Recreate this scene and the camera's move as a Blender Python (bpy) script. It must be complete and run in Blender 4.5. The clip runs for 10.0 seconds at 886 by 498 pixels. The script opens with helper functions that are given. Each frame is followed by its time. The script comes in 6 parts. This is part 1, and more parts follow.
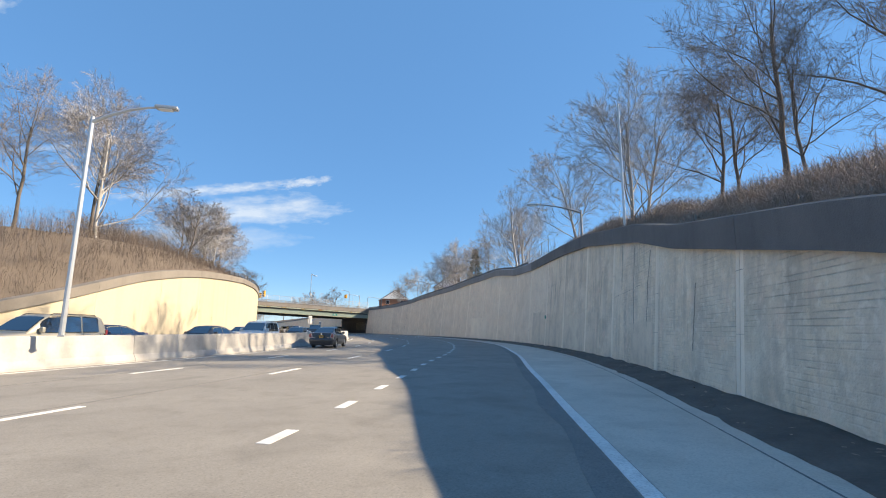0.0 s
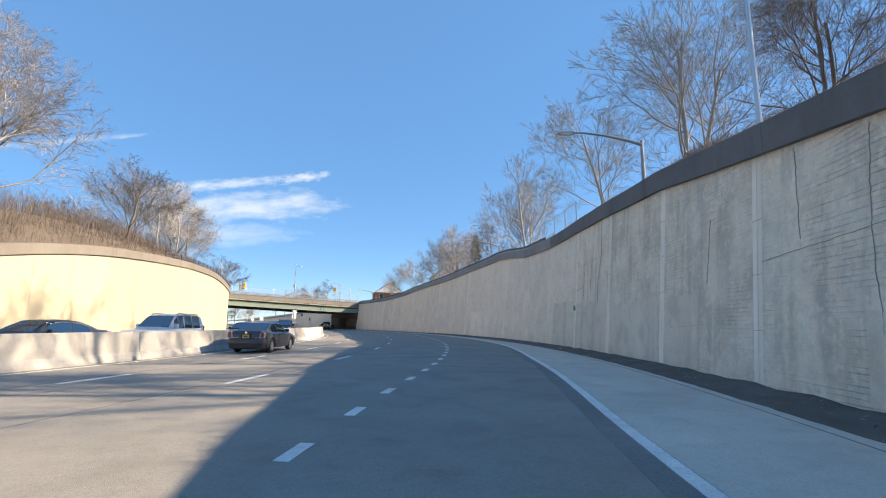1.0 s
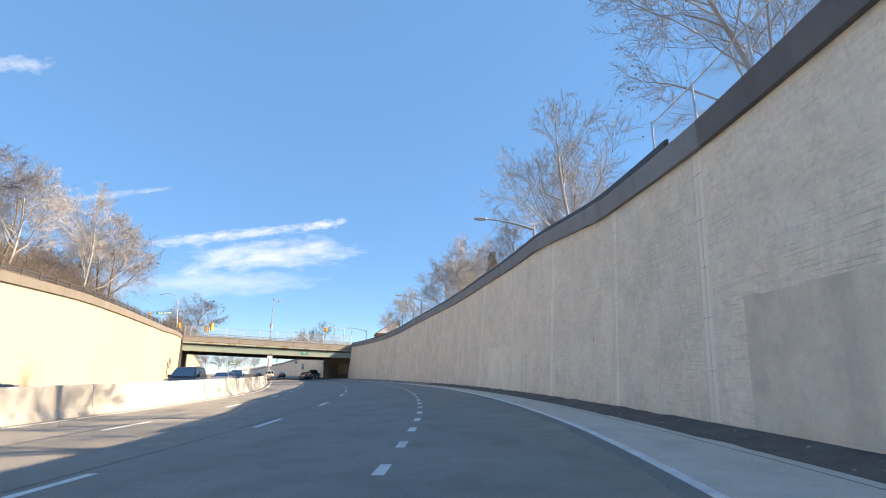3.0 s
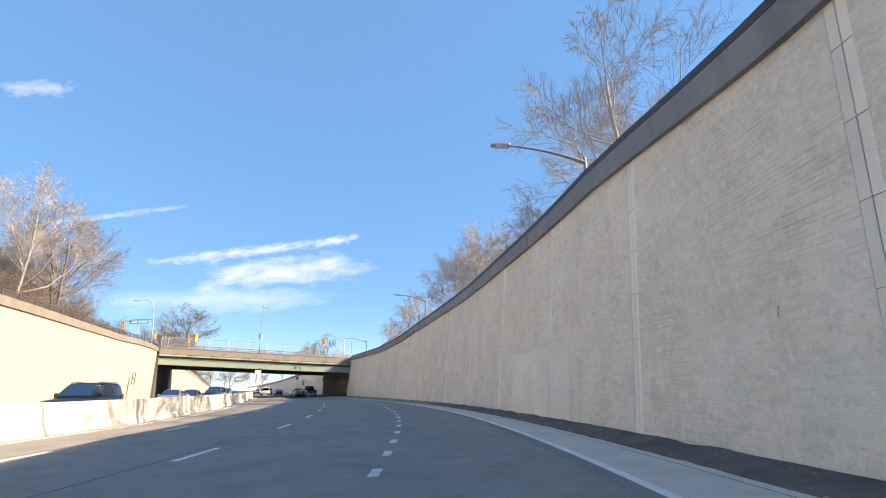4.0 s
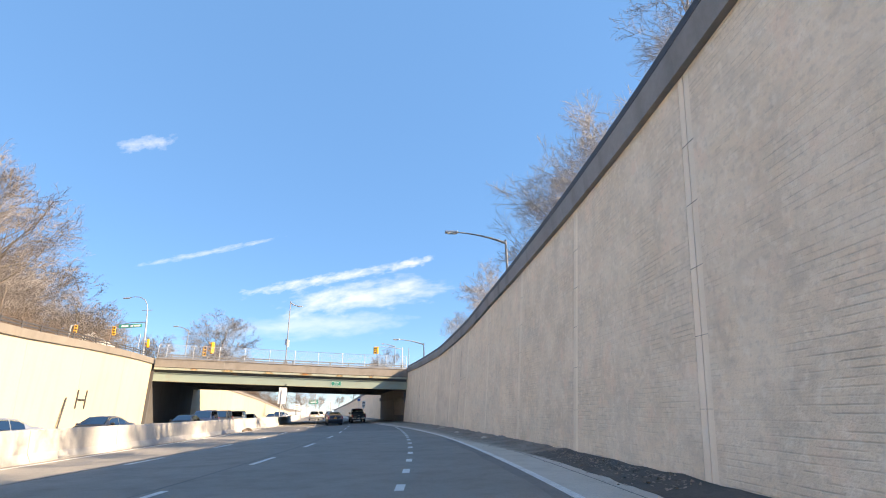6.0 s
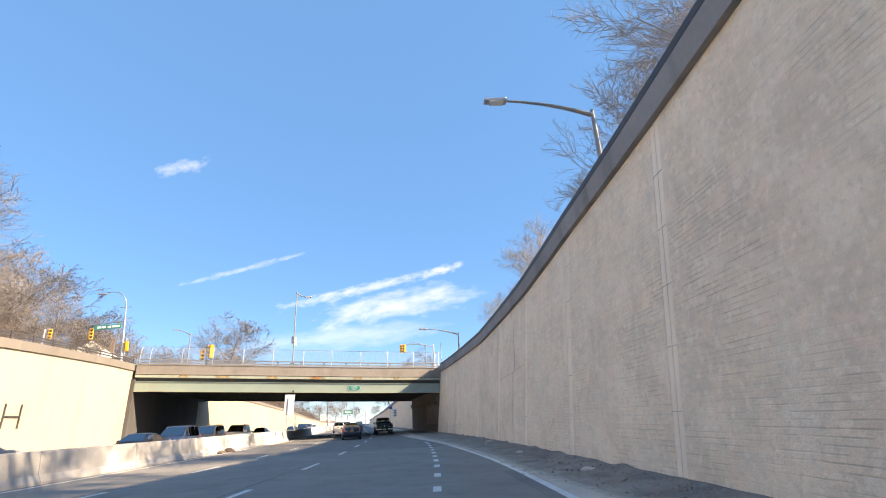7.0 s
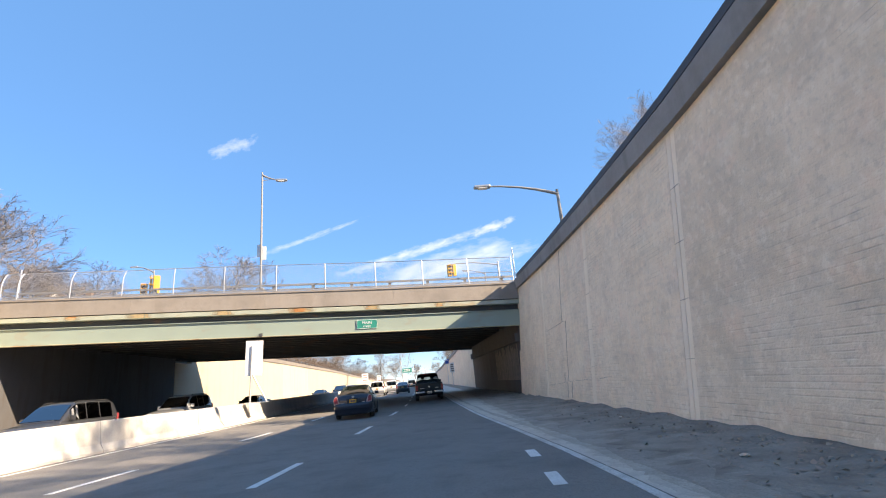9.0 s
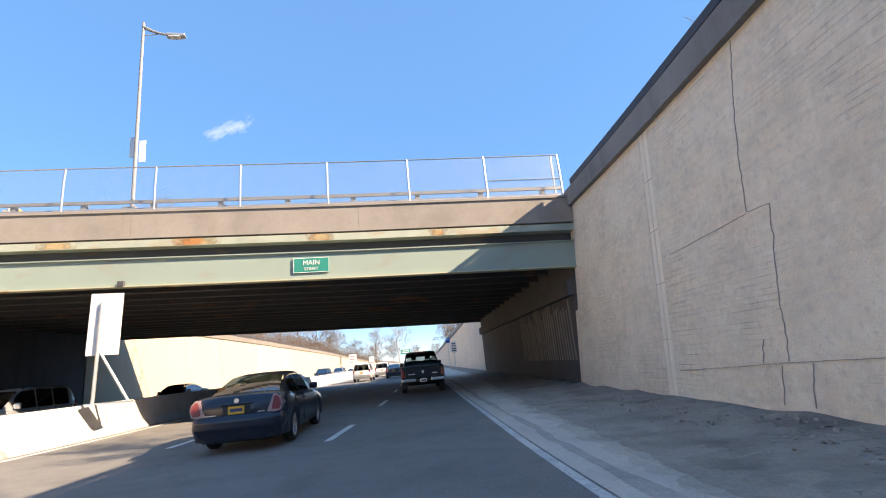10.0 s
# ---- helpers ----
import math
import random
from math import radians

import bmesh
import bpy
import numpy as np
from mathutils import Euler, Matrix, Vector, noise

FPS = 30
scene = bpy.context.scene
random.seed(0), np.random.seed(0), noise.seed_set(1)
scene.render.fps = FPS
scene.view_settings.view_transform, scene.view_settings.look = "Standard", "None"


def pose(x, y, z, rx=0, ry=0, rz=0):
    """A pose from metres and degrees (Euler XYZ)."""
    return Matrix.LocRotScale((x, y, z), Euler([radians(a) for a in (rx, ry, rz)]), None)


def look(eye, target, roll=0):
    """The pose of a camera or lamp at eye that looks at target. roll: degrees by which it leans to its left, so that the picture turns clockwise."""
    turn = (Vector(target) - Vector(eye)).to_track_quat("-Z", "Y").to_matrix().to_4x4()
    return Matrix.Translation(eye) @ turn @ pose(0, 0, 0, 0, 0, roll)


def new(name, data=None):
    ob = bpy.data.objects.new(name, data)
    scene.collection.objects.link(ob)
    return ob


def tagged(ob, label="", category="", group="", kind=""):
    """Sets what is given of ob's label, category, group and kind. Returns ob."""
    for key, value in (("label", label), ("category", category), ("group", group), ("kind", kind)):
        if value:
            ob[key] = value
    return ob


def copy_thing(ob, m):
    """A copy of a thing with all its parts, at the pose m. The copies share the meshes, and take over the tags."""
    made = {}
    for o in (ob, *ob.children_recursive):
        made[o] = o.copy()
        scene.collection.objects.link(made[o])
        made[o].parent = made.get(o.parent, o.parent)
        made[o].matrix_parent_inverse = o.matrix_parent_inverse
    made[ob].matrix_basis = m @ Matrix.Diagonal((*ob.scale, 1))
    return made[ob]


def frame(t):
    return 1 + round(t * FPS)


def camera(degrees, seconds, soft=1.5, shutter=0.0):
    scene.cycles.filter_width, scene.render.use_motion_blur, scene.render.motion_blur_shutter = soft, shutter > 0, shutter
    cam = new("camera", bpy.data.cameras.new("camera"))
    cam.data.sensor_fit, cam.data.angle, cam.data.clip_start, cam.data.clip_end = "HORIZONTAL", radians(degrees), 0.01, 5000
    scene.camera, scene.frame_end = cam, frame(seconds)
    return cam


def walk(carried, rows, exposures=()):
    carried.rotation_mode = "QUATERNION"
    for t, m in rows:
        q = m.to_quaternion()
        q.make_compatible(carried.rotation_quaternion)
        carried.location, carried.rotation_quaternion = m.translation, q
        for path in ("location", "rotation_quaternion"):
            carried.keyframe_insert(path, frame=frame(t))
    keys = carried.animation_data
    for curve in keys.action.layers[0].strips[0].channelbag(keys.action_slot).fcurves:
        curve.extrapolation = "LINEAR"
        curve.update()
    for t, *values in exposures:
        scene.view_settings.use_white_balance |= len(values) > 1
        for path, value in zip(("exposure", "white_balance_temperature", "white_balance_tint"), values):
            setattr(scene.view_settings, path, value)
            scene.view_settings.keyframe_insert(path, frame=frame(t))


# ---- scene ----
cam = camera(87.0, 10.0, 1.1)
PATH = [
    (0, (-30.551, -108.921, 1.379), (-29.614, -107.187, 1.718), 0.5),
    (0.5, (-27.605, -104.241, 1.406), (-26.671, -102.503, 1.727), 0.4),
    (1, (-24.7, -99.481, 1.399), (-23.76, -97.745, 1.72), 0.5),
    (1.5, (-21.771, -94.746, 1.4), (-20.852, -93.004, 1.747), 1.1),
    (2, (-18.774, -90.006, 1.401), (-17.89, -88.254, 1.788), 1.0),
    (2.5, (-15.679, -85.329, 1.392), (-14.813, -83.583, 1.84), 0.3),
    (2.7, (-14.516, -83.504, 1.39), (-13.652, -81.763, 1.864), -0.2),
    (3.8, (-8.676, -73.309, 1.393), (-7.85, -71.575, 1.951), -0.6),
    (4, (-7.624, -71.26, 1.386), (-6.821, -69.519, 1.954), -0.7),
    (4.5, (-4.964, -65.684, 1.383), (-4.231, -63.917, 1.967), -0.8),
    (5, (-2.353, -59.739, 1.388), (-1.701, -57.942, 1.975), -0.4),
    (5.5, (-0.221, -53.889, 1.407), (0.349, -52.071, 2.015), -0.3),
    (5.7, (0.532, -51.556, 1.406), (1.071, -49.734, 2.032), -0.5),
    (6.8, (3.708, -38.508, 1.401), (4.114, -36.677, 2.096), -3.0),
    (7, (4.18, -36.151, 1.417), (4.555, -34.309, 2.1), -2.9),
    (7.5, (5.17, -30.184, 1.392), (5.475, -28.322, 2.057), -3.3),
    (8, (6.083, -24.036, 1.389), (6.322, -22.162, 2.043), -4.1),
    (8.5, (6.743, -17.885, 1.4), (6.929, -15.991, 2.016), -5.0),
    (9, (7.217, -11.694, 1.391), (7.372, -9.773, 1.925), -5.3),
    (9.5, (7.472, -5.421, 1.397), (7.631, -3.483, 1.866), -5.5),
    (10, (7.857, 0.921, 1.351), (8.01, 2.861, 1.813), -5.6),
]
walk(cam, [(t, look(eye, target, roll)) for t, eye, target, roll in PATH],
     [(0, 1.04, 7950, 8), (1, 1.18, 8100, 9), (2.7, 1.33, 8550, 11), (4, 1.44, 8850, 12), (7, 1.49, 8800, 13), (8, 1.49, 8850, 13), (9, 1.46, 8200, 13), (10, 1.57, 8300, 14)])

# ---- light ----
SUN_H, SUN_EL = (0.912, -0.41), radians(30.0)
world = bpy.data.worlds.new("sky")
scene.world = world
world.use_nodes = True
wn = world.node_tree.nodes
wl = world.node_tree.links
wn.clear()
sky = wn.new("ShaderNodeTexSky")
sky.sky_type = "NISHITA"
sky.sun_disc = False
sky.sun_elevation = SUN_EL
sky.sun_rotation = math.atan2(SUN_H[0], SUN_H[1])
sky.altitude, sky.air_density, sky.dust_density, sky.ozone_density = 0, 0.75, 0.0, 4.0
bg = wn.new("ShaderNodeBackground")
bg.inputs["Strength"].default_value = 0.15
haze = wn.new("ShaderNodeMix")
haze.data_type = "RGBA"
haze.inputs[0].default_value, haze.inputs[7].default_value = 0.66, (0.40, 1.17, 2.80, 1)
wout = wn.new("ShaderNodeOutputWorld")
tone = wn.new("ShaderNodeHueSaturation")
tone.inputs["Hue"].default_value, tone.inputs["Saturation"].default_value = 0.499, 1.16
wl.new(sky.outputs[0], tone.inputs["Color"])
wl.new(tone.outputs[0], haze.inputs[6])
wl.new(haze.outputs[2], bg.inputs[0])
wl.new(bg.outputs[0], wout.inputs[0])
sun = new("sun", bpy.data.lights.new("sun", "SUN"))
sun.data.energy, sun.data.angle, sun.data.color = 5.0, radians(0.53), (1.0, 0.90, 0.78)
sun.matrix_world = look((SUN_H[0] * 80, SUN_H[1] * 80, 80 * math.tan(SUN_EL)), (0, 0, 0))


# ---- materials ----
def mat(name, color, rough=0.8, metal=0.0, vary=0.12, scale=1.5, fine=25.0, bump=0.2, bump_scale=40.0, streak=0.0,
        streak_color=(0.08, 0.07, 0.06), boards=0.0, coat=0.0, spec=0.5, rust=0.0, mottle=0.0, by_object=0.06, rust_color=(0.32, 0.13, 0.04), rust_from=0.60, grain=0.0):
    """Principled surface with variation at two scales, bump, streaks that run down, form-board lines and rust."""
    m = bpy.data.materials.new(name)
    m.use_nodes = True
    nt = m.node_tree
    N, L = nt.nodes, nt.links
    b = N["Principled BSDF"]
    b.inputs["Roughness"].default_value, b.inputs["Metallic"].default_value = rough, metal
    b.inputs["Coat Weight"].default_value = coat
    b.inputs["Specular IOR Level"].default_value = spec
    geo = N.new("ShaderNodeNewGeometry")
    info = N.new("ShaderNodeObjectInfo")
    pos = geo.outputs["Position"]

    def tex(sc, detail=4.0, stretch=None):
        t = N.new("ShaderNodeTexNoise")
        t.inputs["Scale"].default_value, t.inputs["Detail"].default_value = sc, detail
        if stretch:
            mp = N.new("ShaderNodeMapping")
            mp.inputs["Scale"].default_value = stretch
            L.new(pos, mp.inputs[0])
            L.new(mp.outputs[0], t.inputs[0])
        else:
            L.new(pos, t.inputs[0])
        return t.outputs[0]

    def math_node(op, a, b2, c=None):
        n = N.new("ShaderNodeMath")
        n.operation = op
        for i, v in enumerate((a, b2, c)):
            if v is None:
                continue
            if isinstance(v, (int, float)):
                n.inputs[i].default_value = v
            else:
                L.new(v, n.inputs[i])
        return n.outputs[0]

    big, small = tex(scale, 5.0), tex(fine, 3.0)
    f = math_node("MULTIPLY_ADD", big, 2 * vary, 1 - vary)
    f2 = math_node("MULTIPLY_ADD", small, vary, 1 - vary / 2)
    f3 = math_node("MULTIPLY_ADD", info.outputs["Random"], 2 * by_object, 1 - by_object)
    f = math_node("MULTIPLY", math_node("MULTIPLY", f, f2), f3)
    hsv = N.new("ShaderNodeHueSaturation")
    hsv.inputs["Color"].default_value = (*color, 1)
    L.new(f, hsv.inputs["Value"])
    col = hsv.outputs[0]

    def mixed(col, fac, other):
        mx = N.new("ShaderNodeMix")
        mx.data_type = "RGBA"
        L.new(fac, mx.inputs[0])
        L.new(col, mx.inputs[6])
        mx.inputs[7].default_value = (*other, 1)
        return mx.outputs[2]

    def ramp(v, lo, hi, top=1.0):
        r = N.new("ShaderNodeMapRange")
        r.inputs[1].default_value, r.inputs[2].default_value, r.inputs[4].default_value = lo, hi, top
        L.new(v, r.inputs[0])
        return r.outputs[0]

    if streak:
        col = mixed(col, ramp(tex(1.0, 5.0, (1.1, 1.1, 0.09)), 0.52, 0.72 if streak < 0.4 else 0.62, streak), streak_color)
        if streak > 0.4:
            col = mixed(col, ramp(tex(1.0, 6.0, (2.7, 2.7, 0.35)), 0.53, 0.64, streak), streak_color)
        col = mixed(col, ramp(tex(0.35, 6.0), 0.55, 0.75, streak * 0.6), streak_color)
    if rust:
        col = mixed(col, ramp(tex(0.8, 6.0, (1.0, 1.0, 2.5)), rust_from, rust_from + 0.08, rust), rust_color)
    if grain:
        col = mixed(col, ramp(tex(38.0, 2.0), 0.50, 0.66, grain), tuple(c * 0.4 for c in color))
        col = mixed(col, ramp(tex(11.0, 4.0), 0.52, 0.70, grain * 0.8), tuple(c * 0.55 for c in color))
        col = mixed(col, ramp(tex(27.0, 2.0), 0.58, 0.70, grain * 0.7), tuple(min(0.85, c * 1.5) for c in color))
    height = math_node("MULTIPLY", tex(bump_scale, 4.0), 1.0)
    if boards:
        sep = N.new("ShaderNodeSeparateXYZ")
        L.new(pos, sep.inputs[0])
        wob = math_node("MULTIPLY_ADD", tex(0.25, 2.0), 0.06, sep.outputs[2])
        saw = math_node("FRACT", math_node("MULTIPLY", wob, 10.0), 0.0)
        groove = ramp(math_node("PINGPONG", saw, 0.5), 0.16, 0.04)
        broken = ramp(tex(1.0, 3.0, (1.3, 1.3, 9.0)), 0.42, 0.56)
        mask = ramp(tex(0.42, 5.0), 0.44, 0.56)
        faint = ramp(tex(0.2, 3.0), 0.4, 0.6)
        line = math_node("MULTIPLY", math_node("MULTIPLY", groove, broken), math_node("MULTIPLY_ADD", mask, 0.8, math_node("MULTIPLY", faint, 0.2)))
        height = math_node("SUBTRACT", height, math_node("MULTIPLY", line, boards * 0.8))
        col = mixed(col, math_node("MULTIPLY", line, 0.44 * boards), tuple(c * 0.45 for c in color))
    if boards:
        col = mixed(col, ramp(tex(0.4, 7.0), 0.44, 0.66, 0.38), (0.66, 0.565, 0.46))
        col = mixed(col, ramp(tex(2.1, 8.0), 0.46, 0.70, 0.32), (0.60, 0.515, 0.42))
        col = mixed(col, ramp(tex(1.0, 6.0, (1.6, 1.6, 9.0)), 0.46, 0.66, 0.34), (0.58, 0.50, 0.41))
        col = mixed(col, ramp(tex(1.0, 4.0, (2.4, 2.4, 0.14)), 0.50, 0.72, 0.28), (0.58, 0.50, 0.41))
        col = mixed(col, ramp(tex(0.8, 8.0), 0.46, 0.66, 0.5), (0.91, 0.775, 0.62))
        col = mixed(col, ramp(tex(1.4, 5.0), 0.55, 0.70, 0.45), (0.90, 0.68, 0.53))
        col = mixed(col, ramp(tex(6.0, 6.0), 0.52, 0.66, 0.42), (0.93, 0.82, 0.69))
        col = mixed(col, ramp(tex(9.0, 5.0), 0.54, 0.68, 0.30), (0.50, 0.43, 0.35))
    if mottle:
        col = mixed(col, ramp(tex(0.9, 7.0), 0.50, 0.72, mottle), tuple(c * 0.45 for c in color))
        col = mixed(col, ramp(tex(2.3, 6.0), 0.52, 0.75, mottle * 0.8), tuple(c * 0.5 for c in color))
        col = mixed(col, ramp(tex(0.6, 6.0, (1.0, 1.0, 0.6)), 0.55, 0.75, mottle * 0.7), tuple(min(0.85, c * 1.28) for c in color))
    L.new(col, b.inputs["Base Color"])
    bp = N.new("ShaderNodeBump")
    bp.inputs["Strength"].default_value, bp.inputs["Distance"].default_value = bump, 0.03
    L.new(height, bp.inputs["Height"])
    L.new(bp.outputs[0], b.inputs["Normal"])
    return m


M_ASPHALT = mat("asphalt", (0.29, 0.265, 0.232), 0.85, vary=0.2, scale=0.35, fine=60, bump=0.3, bump_scale=90, mottle=0.4, grain=0.35)
M_ASPHALT_TONED_DOWN = mat("asphalt_toned_down", (0.215, 0.2, 0.182), 0.85, vary=0.2, scale=0.35, fine=60, bump=0.3, bump_scale=90, mottle=0.4, grain=0.35)
M_ASPHALT_DARK = mat("dark_asphalt", (0.225, 0.215, 0.20), 0.85, vary=0.25, scale=0.5, fine=60, bump=0.3, bump_scale=90, mottle=0.3, grain=0.35)
M_CONCRETE_ROAD = mat("shoulder_concrete", (0.60, 0.535, 0.46), 0.85, vary=0.16, scale=0.5, fine=30, bump=0.2, bump_scale=70, mottle=0.3, grain=0.25)
M_SEAM = mat("tar_seam", (0.14, 0.135, 0.13), 0.7, vary=0.3, scale=3, bump=0.2)
M_PAINT_WORN = mat("worn_road_paint", (0.60, 0.58, 0.545), 0.8, mottle=0.55, grain=0.6, vary=0.3, scale=2, fine=30, bump=0.2, bump_scale=60)
M_PAINT = mat("road_paint", (0.76, 0.75, 0.72), 0.7, mottle=0.4, grain=0.4, vary=0.25, scale=3, fine=40, bump=0.15, bump_scale=60)
M_WALL_R = mat("wall_concrete_grey", (0.86, 0.71, 0.545), 0.9, vary=0.10, scale=0.8, fine=7, bump=0.55, bump_scale=24, spec=0.12, streak=0.10,
               streak_color=(0.40, 0.34, 0.28), boards=1.1, mottle=0.12, grain=0.10)
M_WALL_OLD = mat("wall_concrete_stained", (0.86, 0.70, 0.52), 0.9, vary=0.14, scale=0.8, fine=7, bump=0.6, bump_scale=24, spec=0.12, streak=0.42,
                 streak_color=(0.37, 0.31, 0.245), boards=1.6, mottle=0.18, grain=0.16)
M_PATCH_PALE = mat("pale_render_patch", (0.87, 0.735, 0.575), 0.9, vary=0.12, scale=0.7, fine=8, bump=0.3, bump_scale=24, streak=0.1, streak_color=(0.40, 0.34, 0.28), mottle=0.14, grain=0.12)
M_PATCH = mat("wall_render_patch", (0.76, 0.63, 0.485), 0.9, grain=0.14, vary=0.16, scale=0.7, fine=8, bump=0.35, bump_scale=24, streak=0.3, streak_color=(0.25, 0.22, 0.19), mottle=0.35)
M_STRIP = mat("joint_strip", (0.89, 0.76, 0.61), 0.9, vary=0.14, scale=0.8, bump=0.15, streak=0.15, streak_color=(0.2, 0.18, 0.16))
M_COPING_R = mat("coping_grey", (0.238, 0.233, 0.229), 0.9, vary=0.25, scale=0.6, fine=7, bump=0.35, streak=0.35, streak_color=(0.06, 0.055, 0.05))
M_COPING_DARK = mat("coping_dark", (0.148, 0.141, 0.135), 0.9, vary=0.25, scale=0.6, fine=7, bump=0.35, streak=0.35, streak_color=(0.06, 0.055, 0.05))
M_WALL_L = mat("wall_concrete_buff", (0.465, 0.40, 0.295), 0.9, vary=0.10, scale=0.35, fine=6, bump=0.15, streak=0.18, streak_color=(0.42, 0.30, 0.17))
M_COPING_L = mat("coping_tan", (0.20, 0.178, 0.155), 0.9, vary=0.22, scale=0.7, fine=8, bump=0.3, streak=0.3, streak_color=(0.12, 0.1, 0.08))
M_BARRIER = mat("barrier_concrete", (0.47, 0.445, 0.415), 0.9, grain=0.15, mottle=0.25, vary=0.16, scale=0.8, fine=8, bump=0.25, streak=0.35, streak_color=(0.2, 0.18, 0.16))
M_PARAPET = mat("parapet_concrete", (0.29, 0.26, 0.23), 0.9, mottle=0.3, grain=0.2, vary=0.18, scale=0.6, fine=9, bump=0.25, streak=0.25, streak_color=(0.25, 0.2, 0.15))
M_STEEL = mat("green_painted_steel", (0.27, 0.335, 0.29), 0.6, vary=0.12, scale=0.5, bump=0.12, rust=0.15, streak=0.08, streak_color=(0.25, 0.2, 0.12))
# beams and abutments: near-black base puts the shade under the bridge into the colour
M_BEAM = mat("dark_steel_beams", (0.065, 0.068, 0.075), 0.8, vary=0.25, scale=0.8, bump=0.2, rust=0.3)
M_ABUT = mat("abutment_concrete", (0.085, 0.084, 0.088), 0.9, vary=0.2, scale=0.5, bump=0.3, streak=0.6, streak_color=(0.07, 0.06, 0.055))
M_CRACK = mat("crack_filler", (0.35, 0.30, 0.25), 0.9, vary=0.3, scale=5)
M_DUST_DARK = mat("dust_dark", (0.35, 0.306, 0.26), 0.95, mottle=0.45, vary=0.3, scale=1.2, fine=18, bump=0.4, bump_scale=30, grain=0.3)
M_DUST_MID = mat("dust_mid", (0.43, 0.38, 0.325), 0.95, mottle=0.4, vary=0.25, scale=1.0, fine=18, bump=0.3, bump_scale=40, grain=0.3)
M_DUST_PALE = mat("dust_pale", (0.51, 0.455, 0.39), 0.95, mottle=0.35, vary=0.2, scale=0.8, fine=22, bump=0.25, bump_scale=50, grain=0.28)
M_DIRT = mat("dirt", (0.28, 0.243, 0.205), 0.95, mottle=0.7, vary=0.35, scale=1.2, fine=14, bump=0.8, bump_scale=18)
M_DIRT_DARK = mat("dark_dirt", (0.13, 0.11, 0.095), 0.95, mottle=0.6, vary=0.35, scale=1.2, fine=14, bump=0.8, bump_scale=18)
M_EARTH = mat("dry_earth", (0.145, 0.112, 0.085), 0.95, vary=0.3, scale=0.3, fine=5, bump=0.8, bump_scale=6)
M_GALV = mat("galvanised_steel", (0.52, 0.53, 0.54), 0.45, 0.8, vary=0.1, scale=3, bump=0.05)
M_POLE = mat("weathered_pole", (0.27, 0.27, 0.27), 0.6, 0.3, vary=0.15, scale=2, bump=0.08)
M_DARKRAIL = mat("dark_rail", (0.08, 0.08, 0.085), 0.6, 0.5, vary=0.2, scale=2, bump=0.1)
M_YELLOW = mat("signal_yellow", (0.72, 0.36, 0.02), 0.5, vary=0.1, scale=4, bump=0.02)
M_LENS = mat("signal_lens", (0.05, 0.04, 0.03), 0.2, vary=0.2, scale=9, bump=0.0)
M_GREENSIGN = mat("sign_green", (0.012, 0.235, 0.18), 0.5, vary=0.08, scale=2, bump=0.02)
M_WHITE = mat("sign_white", (0.78, 0.78, 0.76), 0.5, vary=0.06, scale=2, bump=0.02)
M_BOARDBACK = mat("sign_back_aluminium", (0.66, 0.66, 0.67), 0.5, 0.2, vary=0.08, scale=2, bump=0.03, streak=0.15, streak_color=(0.35, 0.33, 0.3))
M_REDWRITE = mat("sign_red_writing", (0.42, 0.17, 0.13), 0.5, vary=0.1, scale=4, bump=0.0)
M_BLUESIGN = mat("sign_blue", (0.02, 0.09, 0.34), 0.5, vary=0.08, scale=2, bump=0.02)
M_BARK = mat("bark_brown", (0.14, 0.118, 0.10), 0.95, vary=0.3, scale=1.5, fine=12, bump=0.6, bump_scale=14)
M_BARK_PALE = mat("bark_pale", (0.37, 0.352, 0.33), 0.9, vary=0.35, scale=1.4, fine=6, bump=0.4, bump_scale=9)
M_LIME = mat("lime_streaks", (0.24, 0.21, 0.185), 0.9, vary=0.3, scale=2, bump=0.2)
M_RUBBLE = mat("rubble_bits", (0.34, 0.30, 0.255), 0.95, vary=0.4, scale=5, bump=0.4)
M_TWIG_MID = mat("twigs_greybrown", (0.34, 0.315, 0.30), 0.95, vary=0.25, scale=1.0, bump=0.0)
M_TWIG = mat("twigs_brown", (0.19, 0.168, 0.157), 0.95, vary=0.25, scale=1.0, bump=0.0)
M_TWIG_PALE = mat("twigs_pale", (0.34, 0.325, 0.315), 0.95, vary=0.25, scale=1.0, bump=0.0)
M_BRUSH = mat("dry_brush", (0.34, 0.268, 0.222), 0.95, vary=0.4, scale=0.6, fine=3, bump=0.0)
M_BRUSH_DARK = mat("brown_brush", (0.13, 0.10, 0.082), 0.95, vary=0.4, scale=0.6, fine=3, bump=0.0)
M_CONIFER = mat("conifer_needles", (0.035, 0.055, 0.03), 0.9, vary=0.35, scale=1.5, bump=0.0)
M_ROOF = mat("roof_shingle", (0.16, 0.12, 0.10), 0.9, vary=0.2, scale=1.5, bump=0.3)
M_SIDING = mat("house_siding", (0.62, 0.58, 0.50), 0.8, vary=0.1, scale=1, bump=0.1)
M_PANE = mat("window_pane", (0.03, 0.035, 0.04), 0.08, vary=0.1, scale=1, bump=0.0, coat=0.5)
M_BLACKPLASTIC = mat("black_plastic", (0.02, 0.02, 0.021), 0.55, vary=0.2, scale=6, bump=0.05)
M_TYRE = mat("tyre_rubber", (0.022, 0.022, 0.022), 0.85, vary=0.2, scale=8, bump=0.15)
M_RIM = mat("alloy_rim", (0.5, 0.5, 0.52), 0.3, 0.85, vary=0.1, scale=8, bump=0.02)
M_CHROME = mat("chrome", (0.75, 0.75, 0.76), 0.12, 1.0, vary=0.05, scale=6, bump=0.0)
